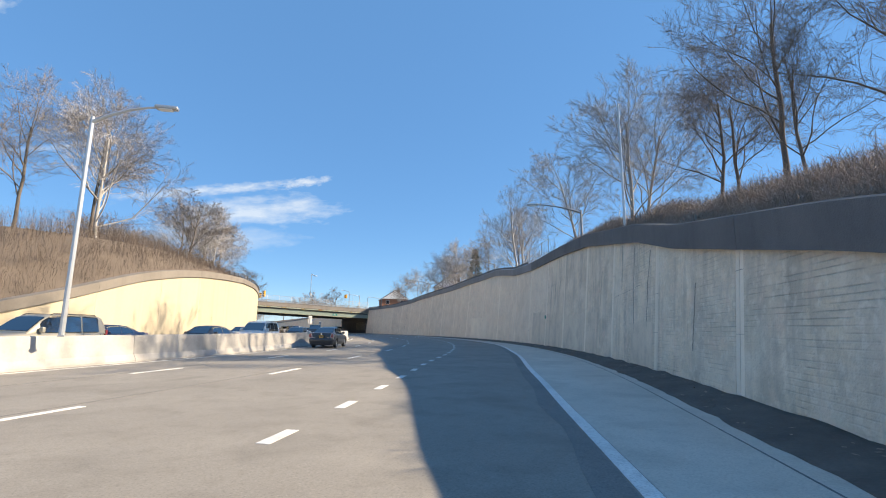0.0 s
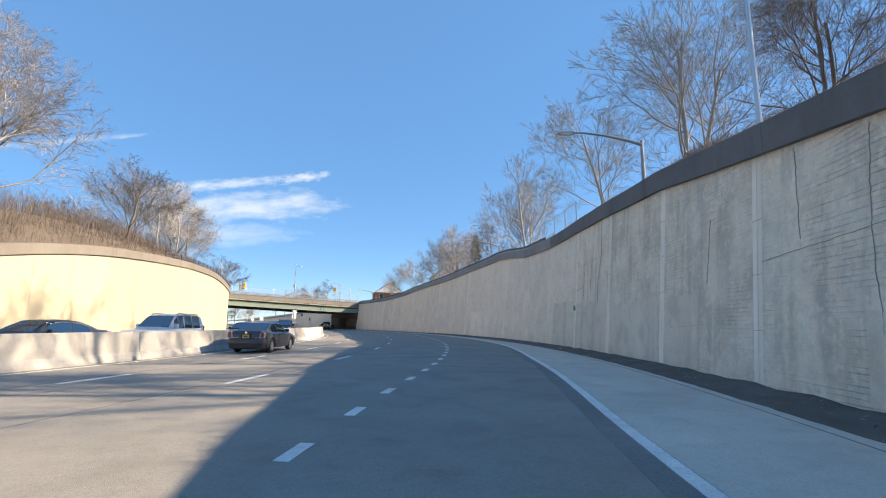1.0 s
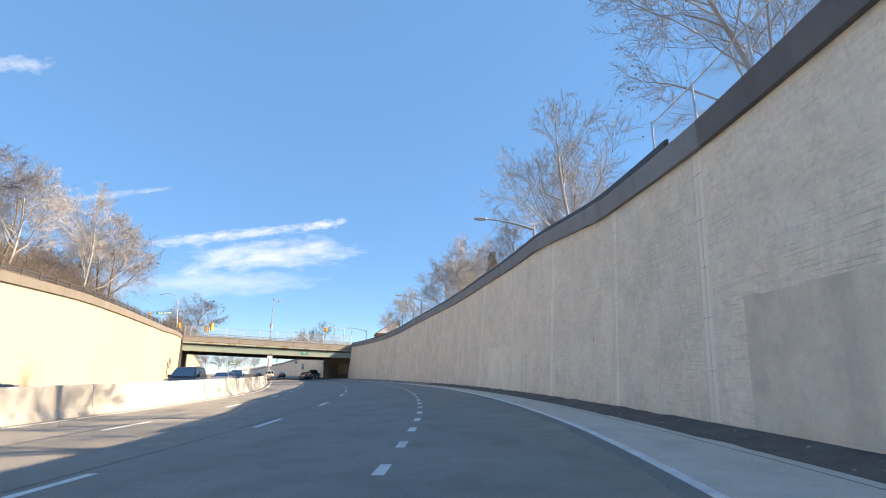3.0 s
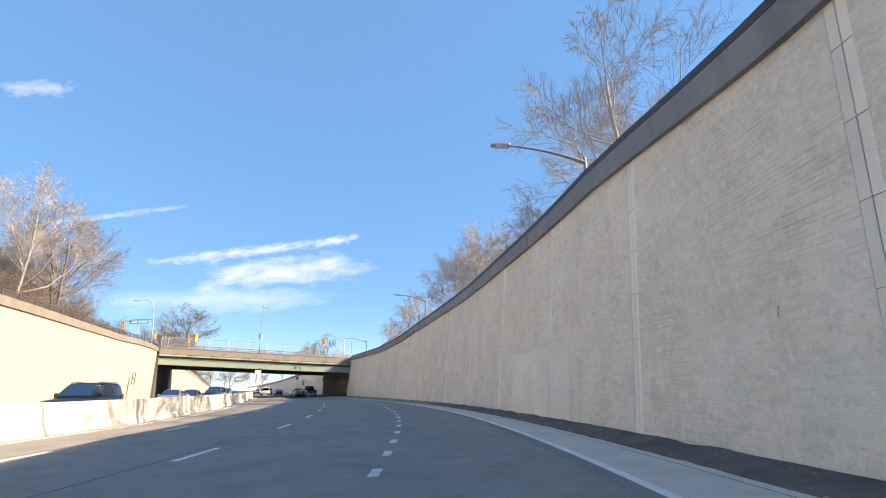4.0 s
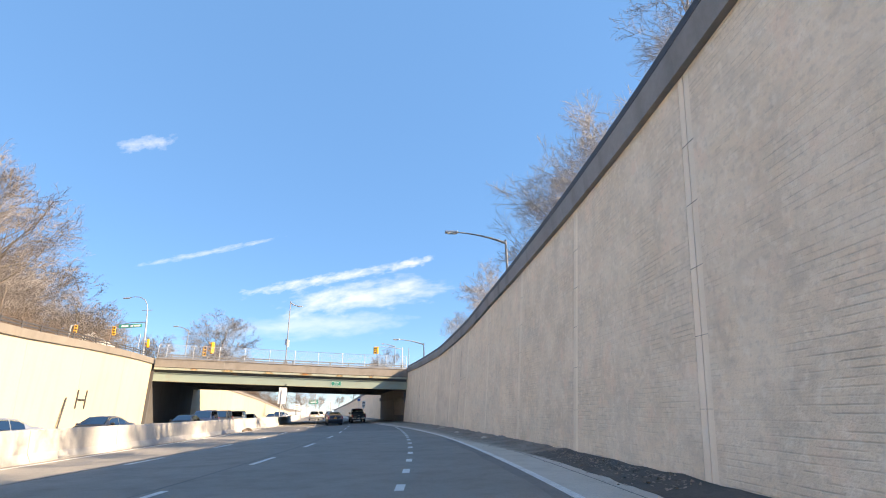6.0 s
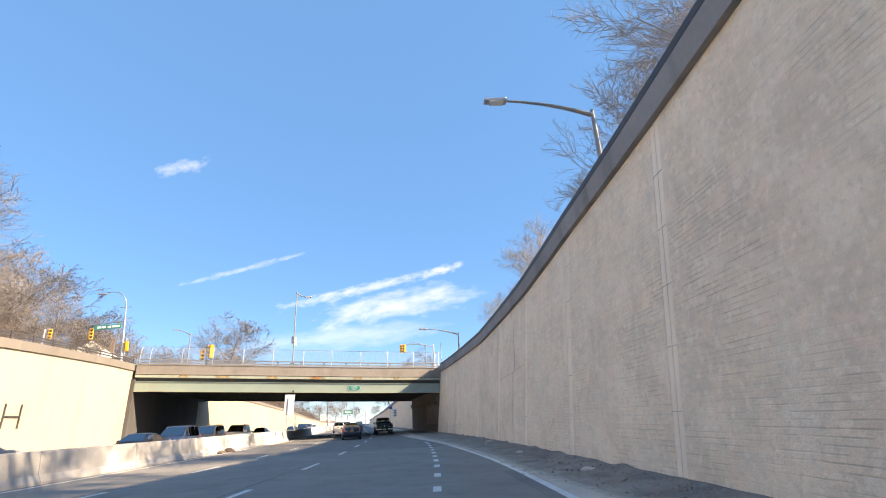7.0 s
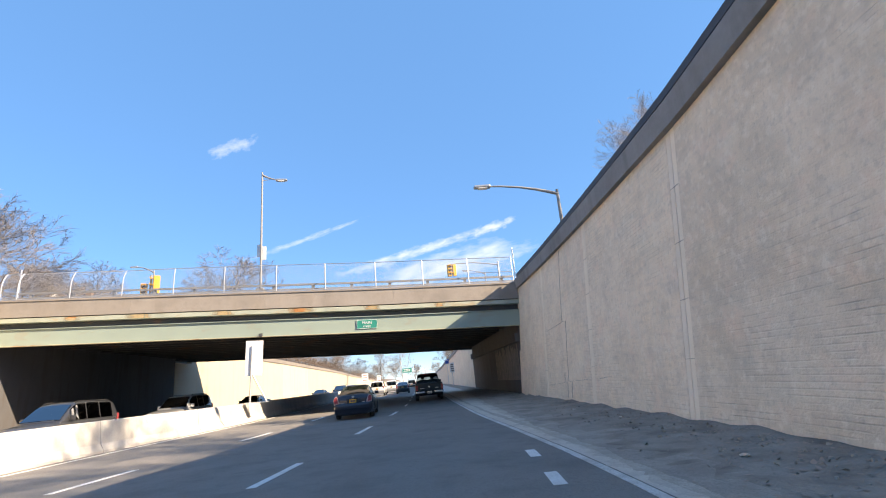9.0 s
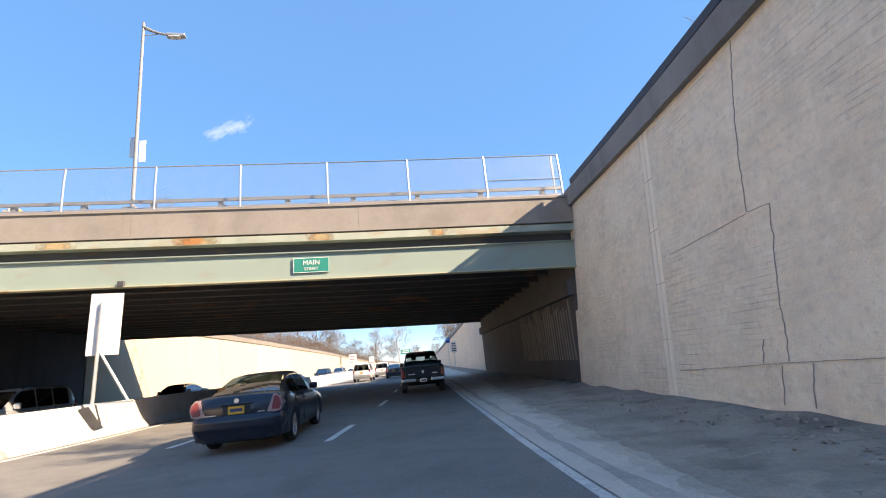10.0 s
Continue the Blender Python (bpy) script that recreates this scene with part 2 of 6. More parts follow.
M_TAIL = mat("tail_lamp_red", (0.27, 0.045, 0.05), 0.12, vary=0.15, scale=9, bump=0.0, coat=0.8)
M_TAILCLEAR = mat("tail_lamp_clear", (0.36, 0.25, 0.26), 0.12, vary=0.15, scale=9, bump=0.0, coat=0.8)
M_PLATE = mat("plate_gold", (0.80, 0.42, 0.05), 0.45, vary=0.08, scale=12, bump=0.0)
M_NAVYBAR = mat("plate_navy", (0.03, 0.04, 0.12), 0.5, vary=0.05, scale=12, bump=0.0)
def car_glass(name, tint):
    """Thin tinted glass: clear through, glossy on top."""
    m = bpy.data.materials.new(name)
    m.use_nodes = True
    N, L = m.node_tree.nodes, m.node_tree.links
    N.clear()
    out, mix, fres = N.new("ShaderNodeOutputMaterial"), N.new("ShaderNodeMixShader"), N.new("ShaderNodeFresnel")
    clear, gloss = N.new("ShaderNodeBsdfTransparent"), N.new("ShaderNodeBsdfGlossy")
    clear.inputs[0].default_value = (*tint, 1)
    gloss.inputs[0].default_value, gloss.inputs["Roughness"].default_value = (0.3, 0.3, 0.3, 1), 0.03
    fres.inputs[0].default_value = 1.5
    L.new(fres.outputs[0], mix.inputs[0])
    L.new(clear.outputs[0], mix.inputs[1])
    L.new(gloss.outputs[0], mix.inputs[2])
    L.new(mix.outputs[0], out.inputs[0])
    return m


M_CLEARGLASS = car_glass("clear_car_glass", (0.52, 0.56, 0.56))
M_SMOKEGLASS = car_glass("smoked_car_glass", (0.10, 0.11, 0.115))
M_SEAT = mat("seat_fabric", (0.06, 0.058, 0.055), 0.9, vary=0.2, scale=8, bump=0.2)
M_RUSTSPOT = mat("orange_rust", (0.44, 0.33, 0.18), 0.85, vary=0.25, scale=1.5, fine=12, bump=0.3, rust=0.9, rust_color=(0.42, 0.17, 0.05), rust_from=0.46)


def soft_ends(m):
    """Lets a stain thin out raggedly towards its ends."""
    N, L = m.node_tree.nodes, m.node_tree.links
    gen, sep, hump, wide, no, total, cut = (N.new(k) for k in ("ShaderNodeTexCoord", "ShaderNodeSeparateXYZ", "ShaderNodeMath", "ShaderNodeMath", "ShaderNodeTexNoise", "ShaderNodeMath", "ShaderNodeMapRange"))
    L.new(gen.outputs["Generated"], sep.inputs[0])
    hump.operation, wide.operation, total.operation = "PINGPONG", "MULTIPLY", "ADD"
    hump.inputs[1].default_value, wide.inputs[1].default_value = 0.5, 1.5
    L.new(sep.outputs[0], hump.inputs[0])
    L.new(hump.outputs[0], wide.inputs[0])
    no.inputs["Scale"].default_value, no.inputs["Detail"].default_value = 6.0, 5.0
    L.new(N["Geometry"].outputs["Position"], no.inputs[0])
    L.new(wide.outputs[0], total.inputs[0])
    L.new(no.outputs[0], total.inputs[1])
    cut.inputs[1].default_value, cut.inputs[2].default_value, cut.inputs[4].default_value = 0.62, 1.1, 0.9
    L.new(total.outputs[0], cut.inputs[0])
    L.new(cut.outputs[0], N["Principled BSDF"].inputs["Alpha"])


soft_ends(M_RUSTSPOT)
M_HEADLAMP = mat("head_lamp", (0.7, 0.7, 0.72), 0.1, 0.2, vary=0.1, scale=9, bump=0.0, coat=1.0)


def paint(name, color, metal=0.3):
    return mat(name, color, 0.34, metal, vary=0.05, scale=1.2, fine=150, bump=0.0, coat=0.55)


P_NAVY = paint("paint_dark_navy", (0.016, 0.019, 0.032))
P_BLACK = paint("paint_black", (0.012, 0.012, 0.014))
P_CHARCOAL = paint("paint_charcoal", (0.045, 0.047, 0.052))
P_WHITE = paint("paint_white", (0.72, 0.72, 0.72), 0.0)
P_SILVER = paint("paint_silver", (0.42, 0.43, 0.44), 0.6)
P_BEIGE = paint("paint_beige", (0.36, 0.33, 0.27), 0.3)
P_DARKBLUE = paint("paint_blue", (0.03, 0.05, 0.11))


def chainlink():
    m = bpy.data.materials.new("chain_link")
    m.use_nodes = True
    N, L = m.node_tree.nodes, m.node_tree.links
    b = N["Principled BSDF"]
    b.inputs["Base Color"].default_value, b.inputs["Metallic"].default_value, b.inputs["Roughness"].default_value = (0.5, 0.5, 0.5, 1), 0.7, 0.5
    geo = N.new("ShaderNodeNewGeometry")
    facs = []
    for a in (1, -1):
        dot = N.new("ShaderNodeVectorMath")
        dot.operation = "DOT_PRODUCT"
        dot.inputs[1].default_value = (15.0, 15.0, 15.0 * a)
        L.new(geo.outputs["Position"], dot.inputs[0])
        fr = N.new("ShaderNodeMath")
        fr.operation = "FRACT"
        L.new(dot.outputs["Value"], fr.inputs[0])
        lt = N.new("ShaderNodeMath")
        lt.operation = "LESS_THAN"
        lt.inputs[1].default_value = 0.10
        L.new(fr.outputs[0], lt.inputs[0])
        facs.append(lt.outputs[0])
    mx = N.new("ShaderNodeMath")
    mx.operation = "MAXIMUM"
    L.new(facs[0], mx.inputs[0])
    L.new(facs[1], mx.inputs[1])
    L.new(mx.outputs[0], b.inputs["Alpha"])
    return m


M_LINK = chainlink()


# ---- building blocks ----
def mesh_of(name, verts, faces, material=None, smooth=False):
    me = bpy.data.meshes.new(name)
    me.from_pydata([tuple(map(float, v)) for v in verts], [], [tuple(map(int, f)) for f in faces])
    if material:
        me.materials.append(material)
    if smooth:
        me.polygons.foreach_set("use_smooth", [True] * len(me.polygons))
    me.update()
    return me


def structure(name, verts, faces, material, label, category, smooth=False):
    return tagged(new(name, mesh_of(name, verts, faces, material, smooth)), label, category, kind="structure")


def empty(name, m, label, category, group="", kind=""):
    ob = new(name)
    ob.empty_display_size = 0.2
    ob.matrix_world = m
    return tagged(ob, label, category, group, kind)


def part(name, data, material, parent, label=""):
    """Links a mesh, a bmesh or (verts, faces) as one part in the parent's own space."""
    if isinstance(data, bmesh.types.BMesh):
        me = bpy.data.meshes.new(name)
        data.to_mesh(me)
        data.free()
        me.materials.append(material)
    elif isinstance(data, tuple):
        me = mesh_of(name, data[0], data[1], material)
    else:
        me = data
    ob = new(name, me)
    ob.parent = parent
    if label:
        ob["label"] = label
    return ob


def box(x0, y0, z0, x1, y1, z1, bevel=0.0, m=None):
    bm = bmesh.new()
    bmesh.ops.create_cube(bm, size=1.0, matrix=Matrix.Translation(((x0 + x1) / 2, (y0 + y1) / 2, (z0 + z1) / 2)) @ Matrix.Diagonal((x1 - x0, y1 - y0, z1 - z0, 1)))
    if bevel:
        bmesh.ops.bevel(bm, geom=bm.edges[:], offset=bevel, segments=2, affect="EDGES", profile=0.5)
    if m:
        bm.transform(m)
    return bm


def tube(points, radii, sides=8, caps=True):
    """Verts and faces of a round bar through points."""
    pts = [Vector(p) for p in points]
    V, Fc = [], []
    n = len(pts)
    for i, p in enumerate(pts):
        d = (pts[min(i + 1, n - 1)] - pts[max(i - 1, 0)]).normalized()
        a = d.cross(Vector((0, 0, 1)) if abs(d.z) < 0.95 else Vector((1, 0, 0))).normalized()
        b = d.cross(a)
        r = radii[i] if isinstance(radii, (list, tuple)) else radii
        for k in range(sides):
            t = 2 * math.pi * k / sides
            V.append(p + r * (math.cos(t) * a + math.sin(t) * b))
    for i in range(n - 1):
        for k in range(sides):
            k2 = (k + 1) % sides
            Fc.append((i * sides + k, i * sides + k2, (i + 1) * sides + k2, (i + 1) * sides + k))
    if caps:
        Fc.append(tuple(range(sides))[::-1])
        Fc.append(tuple((n - 1) * sides + k for k in range(sides)))
    return V, Fc


def merged(*shapes):
    V, Fc = [], []
    for v, f in shapes:
        o = len(V)
        V += list(v)
        Fc += [tuple(i + o for i in q) for q in f]
    return V, Fc


def disc(radius, depth, sides=24, axis="x", at=(0, 0, 0)):
    c = {"x": Matrix.Rotation(radians(90), 4, "Y"), "y": Matrix.Rotation(radians(90), 4, "X"), "z": Matrix.Identity(4)}[axis]
    bm = bmesh.new()
    bmesh.ops.create_cone(bm, cap_ends=True, segments=sides, radius1=radius, radius2=radius, depth=depth, matrix=Matrix.Translation(at) @ c)
    return bm


# ---- plan: the line of the retaining wall's foot, and places measured from it ----
CW = (-0.50258701, 0.69521702, -2.95344771, 3.0028401, 13.15299873)
YS = np.arange(-260.0, 640.0, 0.1)


def wall_x(y):
    u = np.clip(y, -103, 17) / 50
    slope = np.polyval(np.polyder(CW), u) / 50
    return np.polyval(CW, u) + np.where(y < -103, (y + 103) * slope, 0) + np.where(y > 17, (y - 17) * 0.012, 0) - 0.32 * np.clip((y + 3) / 20, 0, 1)


XS = wall_x(YS)
TX = np.gradient(XS, YS)
S_ = np.r_[0, np.cumsum(np.hypot(np.diff(XS), np.diff(YS)))]
S_ -= np.interp(17.0, YS, S_)


def at(s, off=0.0, z=0.0):
    """World place s metres along the wall from the bridge's corner, off metres to its left."""
    y = float(np.interp(s, S_, YS))
    x = float(np.interp(s, S_, XS))
    t = float(np.interp(s, S_, TX))
    n = math.hypot(1, t)
    return Vector((x - off / n, y + off * t / n, z))


def heading(s):
    """Degrees by which the road's way lies to the left of +y at s."""
    return -math.degrees(math.atan(float(np.interp(s, S_, TX))))


def lerp(table):
    a, b = zip(*table)
    return lambda s: float(np.interp(s, a, b))


def eased(table, w=4.0):
    """A table read with its corners rounded over w metres to each side."""
    f = lerp(table)
    return lambda s: sum(f(s + w * k / 4) * (5 - abs(k)) for k in range(-4, 5)) / 25


def sweep(profile, s0, s1, step, caps=True, closed=True):
    """Verts and faces of a profile (list of (off, z), or a function of s that gives one) carried along the wall's line."""
    n = max(1, round((s1 - s0) / step))
    V, Fc = [], []
    k = 0
    for i in range(n + 1):
        s = s0 + (s1 - s0) * i / n
        pr = profile(s) if callable(profile) else profile
        k = len(pr)
        V += [at(s, o, z) for o, z in pr]
    for i in range(n):
        for j in range(k if closed else k - 1):
            j2 = (j + 1) % k
            Fc.append((i * k + j, (i + 1) * k + j, (i + 1) * k + j2, i * k + j2))
    if caps and closed:
        Fc.append(tuple(range(k)))
        Fc.append(tuple(n * k + j for j in range(k))[::-1])
    return V, Fc


WALL_TOP = lerp([(-146, 0.3), (-139, 0.9), (-131.5, 2.42), (-128.3, 2.97), (-123.9, 3.74), (-119.5, 4.75), (-115.5, 5.4), (-109.5, 6.35), (-103, 6.85), (-98.7, 7.0),
                 (-92.4, 7.04), (-85.6, 7.3), (-80, 7.95), (-76.8, 8.2), (-64.5, 8.2), (-57, 7.95), (-47, 7.75), (-38.5, 7.45), (-31.6, 6.97), (-19.4, 6.5), (-5.6, 6.42),
                 (2, 6.45), (24, 6.4), (60, 5.6), (120, 4.5), (260, 3.0)])
LEAN = 0.08  # the grey wall leans back
JOINT_TILT = lerp([(-90, 0.0), (-70, 0.06), (-50, 0.10), (-19, 0.11), (-12, 0.06), (-5, 0.0)])  # its joints tilt back along the road
COPE_H = lerp([(-146, 0.5), (-130, 0.68), (-100, 0.74), (-60, 0.68), (-30, 0.6), (0, 0.6), (300, 0.6)])
LEFT_OFF = 31.0
LEFT_TOP = eased([(-128, 0.0), (-121, 1.1), (-116, 2.06), (-111.8, 2.84), (-106, 4.06), (-102.5, 4.75), (-97.7, 5.38), (-93, 5.85), (-89, 6.12), (-82, 6.45), (-72, 6.85), (-59, 7.05),
                 (-41, 6.85), (-28, 6.85), (-16, 7.2), (-6.6, 7.42), (0, 7.46), (25, 6.9), (60, 6.6), (110, 6.0), (200, 4.0), (330, 2.5)], 2.5)
BARRIER_OFF = eased([(-230, 19.8), (-125, 19.7), (-110, 19.3), (-88, 18.8), (-65, 17.6), (-40, 18.0), (-12, 17.3), (-2, 16.3), (30, 16.0), (400, 16.0)])
EDGE_OFF = eased([(-230, 2.4), (-138, 2.5), (-132.6, 2.95), (-129, 3.35), (-120, 4.0), (-105, 3.8), (-92, 2.9), (-78, 2.5), (-65, 2.25), (-37, 2.4), (-23, 3.0), (-10, 3.95), (0, 4.1), (400, 4.1)])
DOT_OFF = eased([(-230, 7.0), (-133, 7.0), (-126, 7.6), (-118, 8.15), (-100, 7.5), (-78, 6.45), (-64, 5.6), (-37, 4.45), (-20, 3.75)])
L1_OFF = eased([(-230, 11.6), (-128, 11.6), (-115, 12.15), (-97, 11.5), (-60, 10.1), (-29, 8.7), (-20, 8.4), (-12, 7.85), (-4, 7.35), (3, 7.0), (400, 7.0)])
L2_OFF = eased([(-230, 15.5), (-115, 15.7), (-97, 15.2), (-60, 14.2), (-18, 12.6), (-4, 11.3), (400, 11.2)])
BRIDGE_Y0, BRIDGE_Y1 = 17.0, 42.0
PAR_TOP = lerp([(-60, 9.4), (-17, 8.1), (5.5, 7.12), (14, 6.83), (60, 6.0)])


# ---- ground, road and retaining walls ----
def land_right(s):
    top = WALL_TOP(s) + COPE_H(s)
    lift = lerp([(-100, 1.0), (-84, 0.0)])(s) if s > -140 else 1.0
    back = lerp([(-250, 1.5), (-146, 2.6), (-132, 4.3), (-123, 5.8), (-104, 7.7), (-84, 7.9), (-30, 7.3), (0, 6.7), (60, 6.6), (200, 6.0), (460, 5.0)])(s)
    up = lerp([(-250, 0.4), (-135, 0.4), (-116, 2.8), (-105, 3.6), (-92, 2.8), (-78, 0.8), (-40, 0.6), (460, 0.5)])(s)
    return [(-0.42 - LEAN * top, top - 0.25), (-1.8, top - 0.1 + 0.6 * lift), (-6, back), (-14, back + up), (-40, back + up + 0.5), (-500, back + up + 1.0)]


def land_left(s):
    top = LEFT_TOP(s) + 0.55
    rise = lerp([(-120, 2.6), (-40, 3.0), (-12, 1.6), (0, 0.6), (45, 0.6), (70, 2.5), (400, 3.0)])(s)
    return [(LEFT_OFF + 0.42, top - 0.2), (LEFT_OFF + 3, top + 0.35 * rise), (LEFT_OFF + 8, top + rise), (LEFT_OFF + 16, top + rise + 1.0), (LEFT_OFF + 60, top + rise + 1.5), (LEFT_OFF + 500, 12.0)]


structure("ground", *sweep([(60, -0.06), (-8, -0.06)], -240, 620, 6, closed=False), M_EARTH, "bare earth under the road at the bottom of the cutting", "ground")
structure("ground_bank_east", *sweep(land_right, -240, 620, 3, closed=False), M_EARTH, "dry brown bank above the grey retaining wall", "ground", True)
structure("ground_bank_west", *sweep(land_left, -240, 620, 3, closed=False), M_EARTH, "dry brown bank above the sunlit retaining wall", "ground", True)
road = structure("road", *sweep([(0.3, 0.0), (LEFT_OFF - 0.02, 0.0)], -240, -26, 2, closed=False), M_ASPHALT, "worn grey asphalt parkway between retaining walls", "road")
# added darker section: brings the road's tone down from s = -26 onward
structure("road_newer", *sweep([(0.3, 0.0), (LEFT_OFF - 0.02, 0.0)], -26, 620, 2, closed=False), M_ASPHALT_TONED_DOWN, "darker asphalt parkway running under the bridge", "road")
structure("shoulder", *sweep(lambda s: [(0.75, 0.005), (0.75, 0.0), (EDGE_OFF(s) - 0.10, 0.0), (EDGE_OFF(s) - 0.10, 0.005)], -240, 300, 2), M_CONCRETE_ROAD,
          "pale concrete shoulder along the foot of the wall", "shoulder")
structure("worn_strip", *sweep(lambda s: [(EDGE_OFF(s) + 0.11, 0.004), (EDGE_OFF(s) + 0.11, 0.0), (EDGE_OFF(s) + 0.42 + 0.12 * noise.noise((s * 0.4, 1, 2)), 0.0), (EDGE_OFF(s) + 0.42 + 0.12 * noise.noise((s * 0.4, 1, 2)), 0.004)], -200, -40, 1),
          M_ASPHALT_DARK, "darker strip of newer asphalt along the edge line", "road")
structure("gutter_seam", *sweep([(1.26, 0.009), (1.26, 0.001), (1.285, 0.001), (1.285, 0.009)], -200, -30, 2), M_SEAM, "dark tarred seam along the shoulder", "seam")
for f_off, d_off in ((L1_OFF, 0.28), (L2_OFF, 0.25)):
    structure("road_seam", *sweep(lambda s: [(f_off(s) + d_off, 0.005), (f_off(s) + d_off, 0.0), (f_off(s) + d_off + 0.045, 0.0), (f_off(s) + d_off + 0.045, 0.005)], -240, -32, 2),
              M_SEAM, "dark tarred lane joint in the asphalt", "seam")


def berm_edge(s):
    k = lerp([(-150, 0.0), (-52, 0.0), (-40, 1.0), (10, 1.0), (20, 0.4), (300, 0.3)])(s)
    base = lerp([(-150, 1.0), (-52, 1.0), (-40, 1.8), (-27, 2.2), (-16, 2.75), (-4, 2.65), (12, 1.9), (30, 1.2), (300, 1.0)])(s)
    return base + (0.10 - 0.04 * k) * noise.noise((s * 1.1, 7, 0)) + 0.06 * noise.noise((s * 3.7, 2, 0)) + 0.06 * k * noise.noise((s * 0.35, 5, 0))


def berm(s):
    k = lerp([(-150, 0.0), (-52, 0.0), (-40, 1.0), (10, 1.0), (20, 0.4), (300, 0.3)])(s)
    h = 0.12 - 0.05 * k + (0.06 + 0.02 * k) * noise.noise((s * 0.9, 0, 0))
    edge = berm_edge(s)
    rough = lambda u: 0.55 * (0.025 + 0.03 * k) * (noise.noise((s * 2.3, u * 5.1, 11)) + 0.7 * noise.noise((s * 6.1, u * 9.0, 17)))
    top = [(0.12 + (edge - 0.12) * u, max(0.012, h * (1 - u) ** 0.75 + (rough(u) if u < 0.99 else 0))) for u in (1.0, 0.86, 0.7, 0.55, 0.4, 0.25, 0.1, 0.0)]
    return [(-0.05, h + 0.05), (-0.05, -0.02), (edge, -0.02)] + top


structure("verge", *sweep(berm, -150, -50, 0.4), M_DIRT_DARK, "dark dirt and dead leaves heaped along the wall's foot", "verge", True)
for reach, z, mt in ((0.17, 0.020, M_DUST_DARK), (0.34, 0.016, M_DUST_MID), (0.55, 0.012, M_DUST_PALE)):
    rim = lambda s: berm_edge(s) + reach * (0.75 + 0.5 * noise.noise((s * 1.9, reach * 31, 4)) + 0.35 * noise.noise((s * 6.3, reach * 17, 8))) * lerp([(-52, 0.0), (-42, 1.0), (14, 1.0), (30, 0.5)])(s)
    structure("dust_film", *sweep(lambda s: [(0.9, z), (0.9, 0.0), (max(0.95, rim(s)), 0.0), (max(0.95, rim(s)), z - 0.004)], -52, 60, 0.15), mt, "dust and fine dirt spread thinly over the shoulder", "dust")
for mid, half, mt in ((-0.46, 0.08, M_DUST_MID),):
    wob = lambda s, q: 0.09 * noise.noise((s * 0.5, q, mid)) + 0.06 * noise.noise((s * 2.3, q, mid))
    structure("dust_film", *sweep(lambda s: [(EDGE_OFF(s) + mid - half + wob(s, 1), 0.009), (EDGE_OFF(s) + mid - half + wob(s, 1), 0.0), (EDGE_OFF(s) + mid + half + wob(s, 5), 0.0), (EDGE_OFF(s) + mid + half + wob(s, 5), 0.009)], -26, 30, 0.25), mt,
              "darker streak of dirt along the shoulder", "dust")
structure("verge_dusty", *sweep(berm, -50, 120, 0.2), M_DIRT, "dusty dirt verge with rubble below the wall", "verge", True)

# the grey wall: panels between the joints
JOINTS = [-146, -140, -134, -128, -121.8, -115.4, -109.6, -103.6, -98.1, -92.2, -86.7, -79.6, -72.55, -65.2, -58.4, -51.7, -44.7, -37.9, -31.6, -25.4, -18.95, -12.35, -5.6, 0.8]
wall_e = empty("wall_east", Matrix.Identity(4), "tall grey board-marked concrete retaining wall, stained and cracked", "retaining wall", kind="structure")


def wall_slab(a, b, f_top, o0, o1, z0=-0.1, step=0.75, lean=0.0):
    """A wall length between o0 and o1 that leans back by lean."""
    n = max(1, round((b - a) / step))
    V, Fc = [], []
    for i in range(n + 1):
        s = a + (b - a) * i / n
        k = JOINT_TILT(s)
        for o, z in ((o0, f_top(s)), (o0, z0), (o1, z0), (o1, f_top(s))):
            V.append(at(s - k * (z - 4.0), o - lean * z, z))
    for i in range(n):
        for j in range(4):
            Fc.append((i * 4 + j, i * 4 + 4 + j, i * 4 + 4 + (j + 1) % 4, i * 4 + (j + 1) % 4))
    return V, Fc + [(0, 1, 2, 3), (n * 4 + 3, n * 4 + 2, n * 4 + 1, n * 4)]


for a, b in zip(JOINTS, JOINTS[1:]):
    part("wall_panel", wall_slab(a + 0.203, b - 0.203, WALL_TOP, 0.0, -0.5, lean=LEAN), M_WALL_OLD if a < -100 else M_WALL_R, wall_e)
for j in JOINTS[1:-1]:
    for d in (-0.106, 0.106):
        part("joint_strip", wall_slab(j + d - 0.095, j + d + 0.095, WALL_TOP, -0.008, -0.5, step=0.2, lean=LEAN), M_STRIP, wall_e)
    z = 1.33
    while z < WALL_TOP(j) - 0.4:
        part("joint_tick", sweep([(0.003 - LEAN * z, z), (-0.1 - LEAN * z, z), (-0.1 - LEAN * z, z + 0.008), (0.003 - LEAN * z, z + 0.008)], j - 0.2 - JOINT_TILT(j) * (z - 4), j + 0.2 - JOINT_TILT(j) * (z - 4), 0.2), M_CRACK, wall_e)
        z += 1.27
part("wall_panel", wall_slab(25.3, 300, WALL_TOP, 0.0, -0.5, step=4, lean=LEAN), M_WALL_R, wall_e)


def patch(s0, s1, z0, z1, ragged=0.12):
    """A thin skim of render on the wall with an uneven upper edge."""
    top = lambda s: z1 + ragged * noise.noise((s * 1.7, z1, 4))
    return sweep(lambda s: [(0.012 - LEAN * top(s), top(s)), (0.012 - LEAN * z0, z0), (-0.02 - LEAN * z0, z0), (-0.02 - LEAN * top(s), top(s))], s0, s1, 0.3)


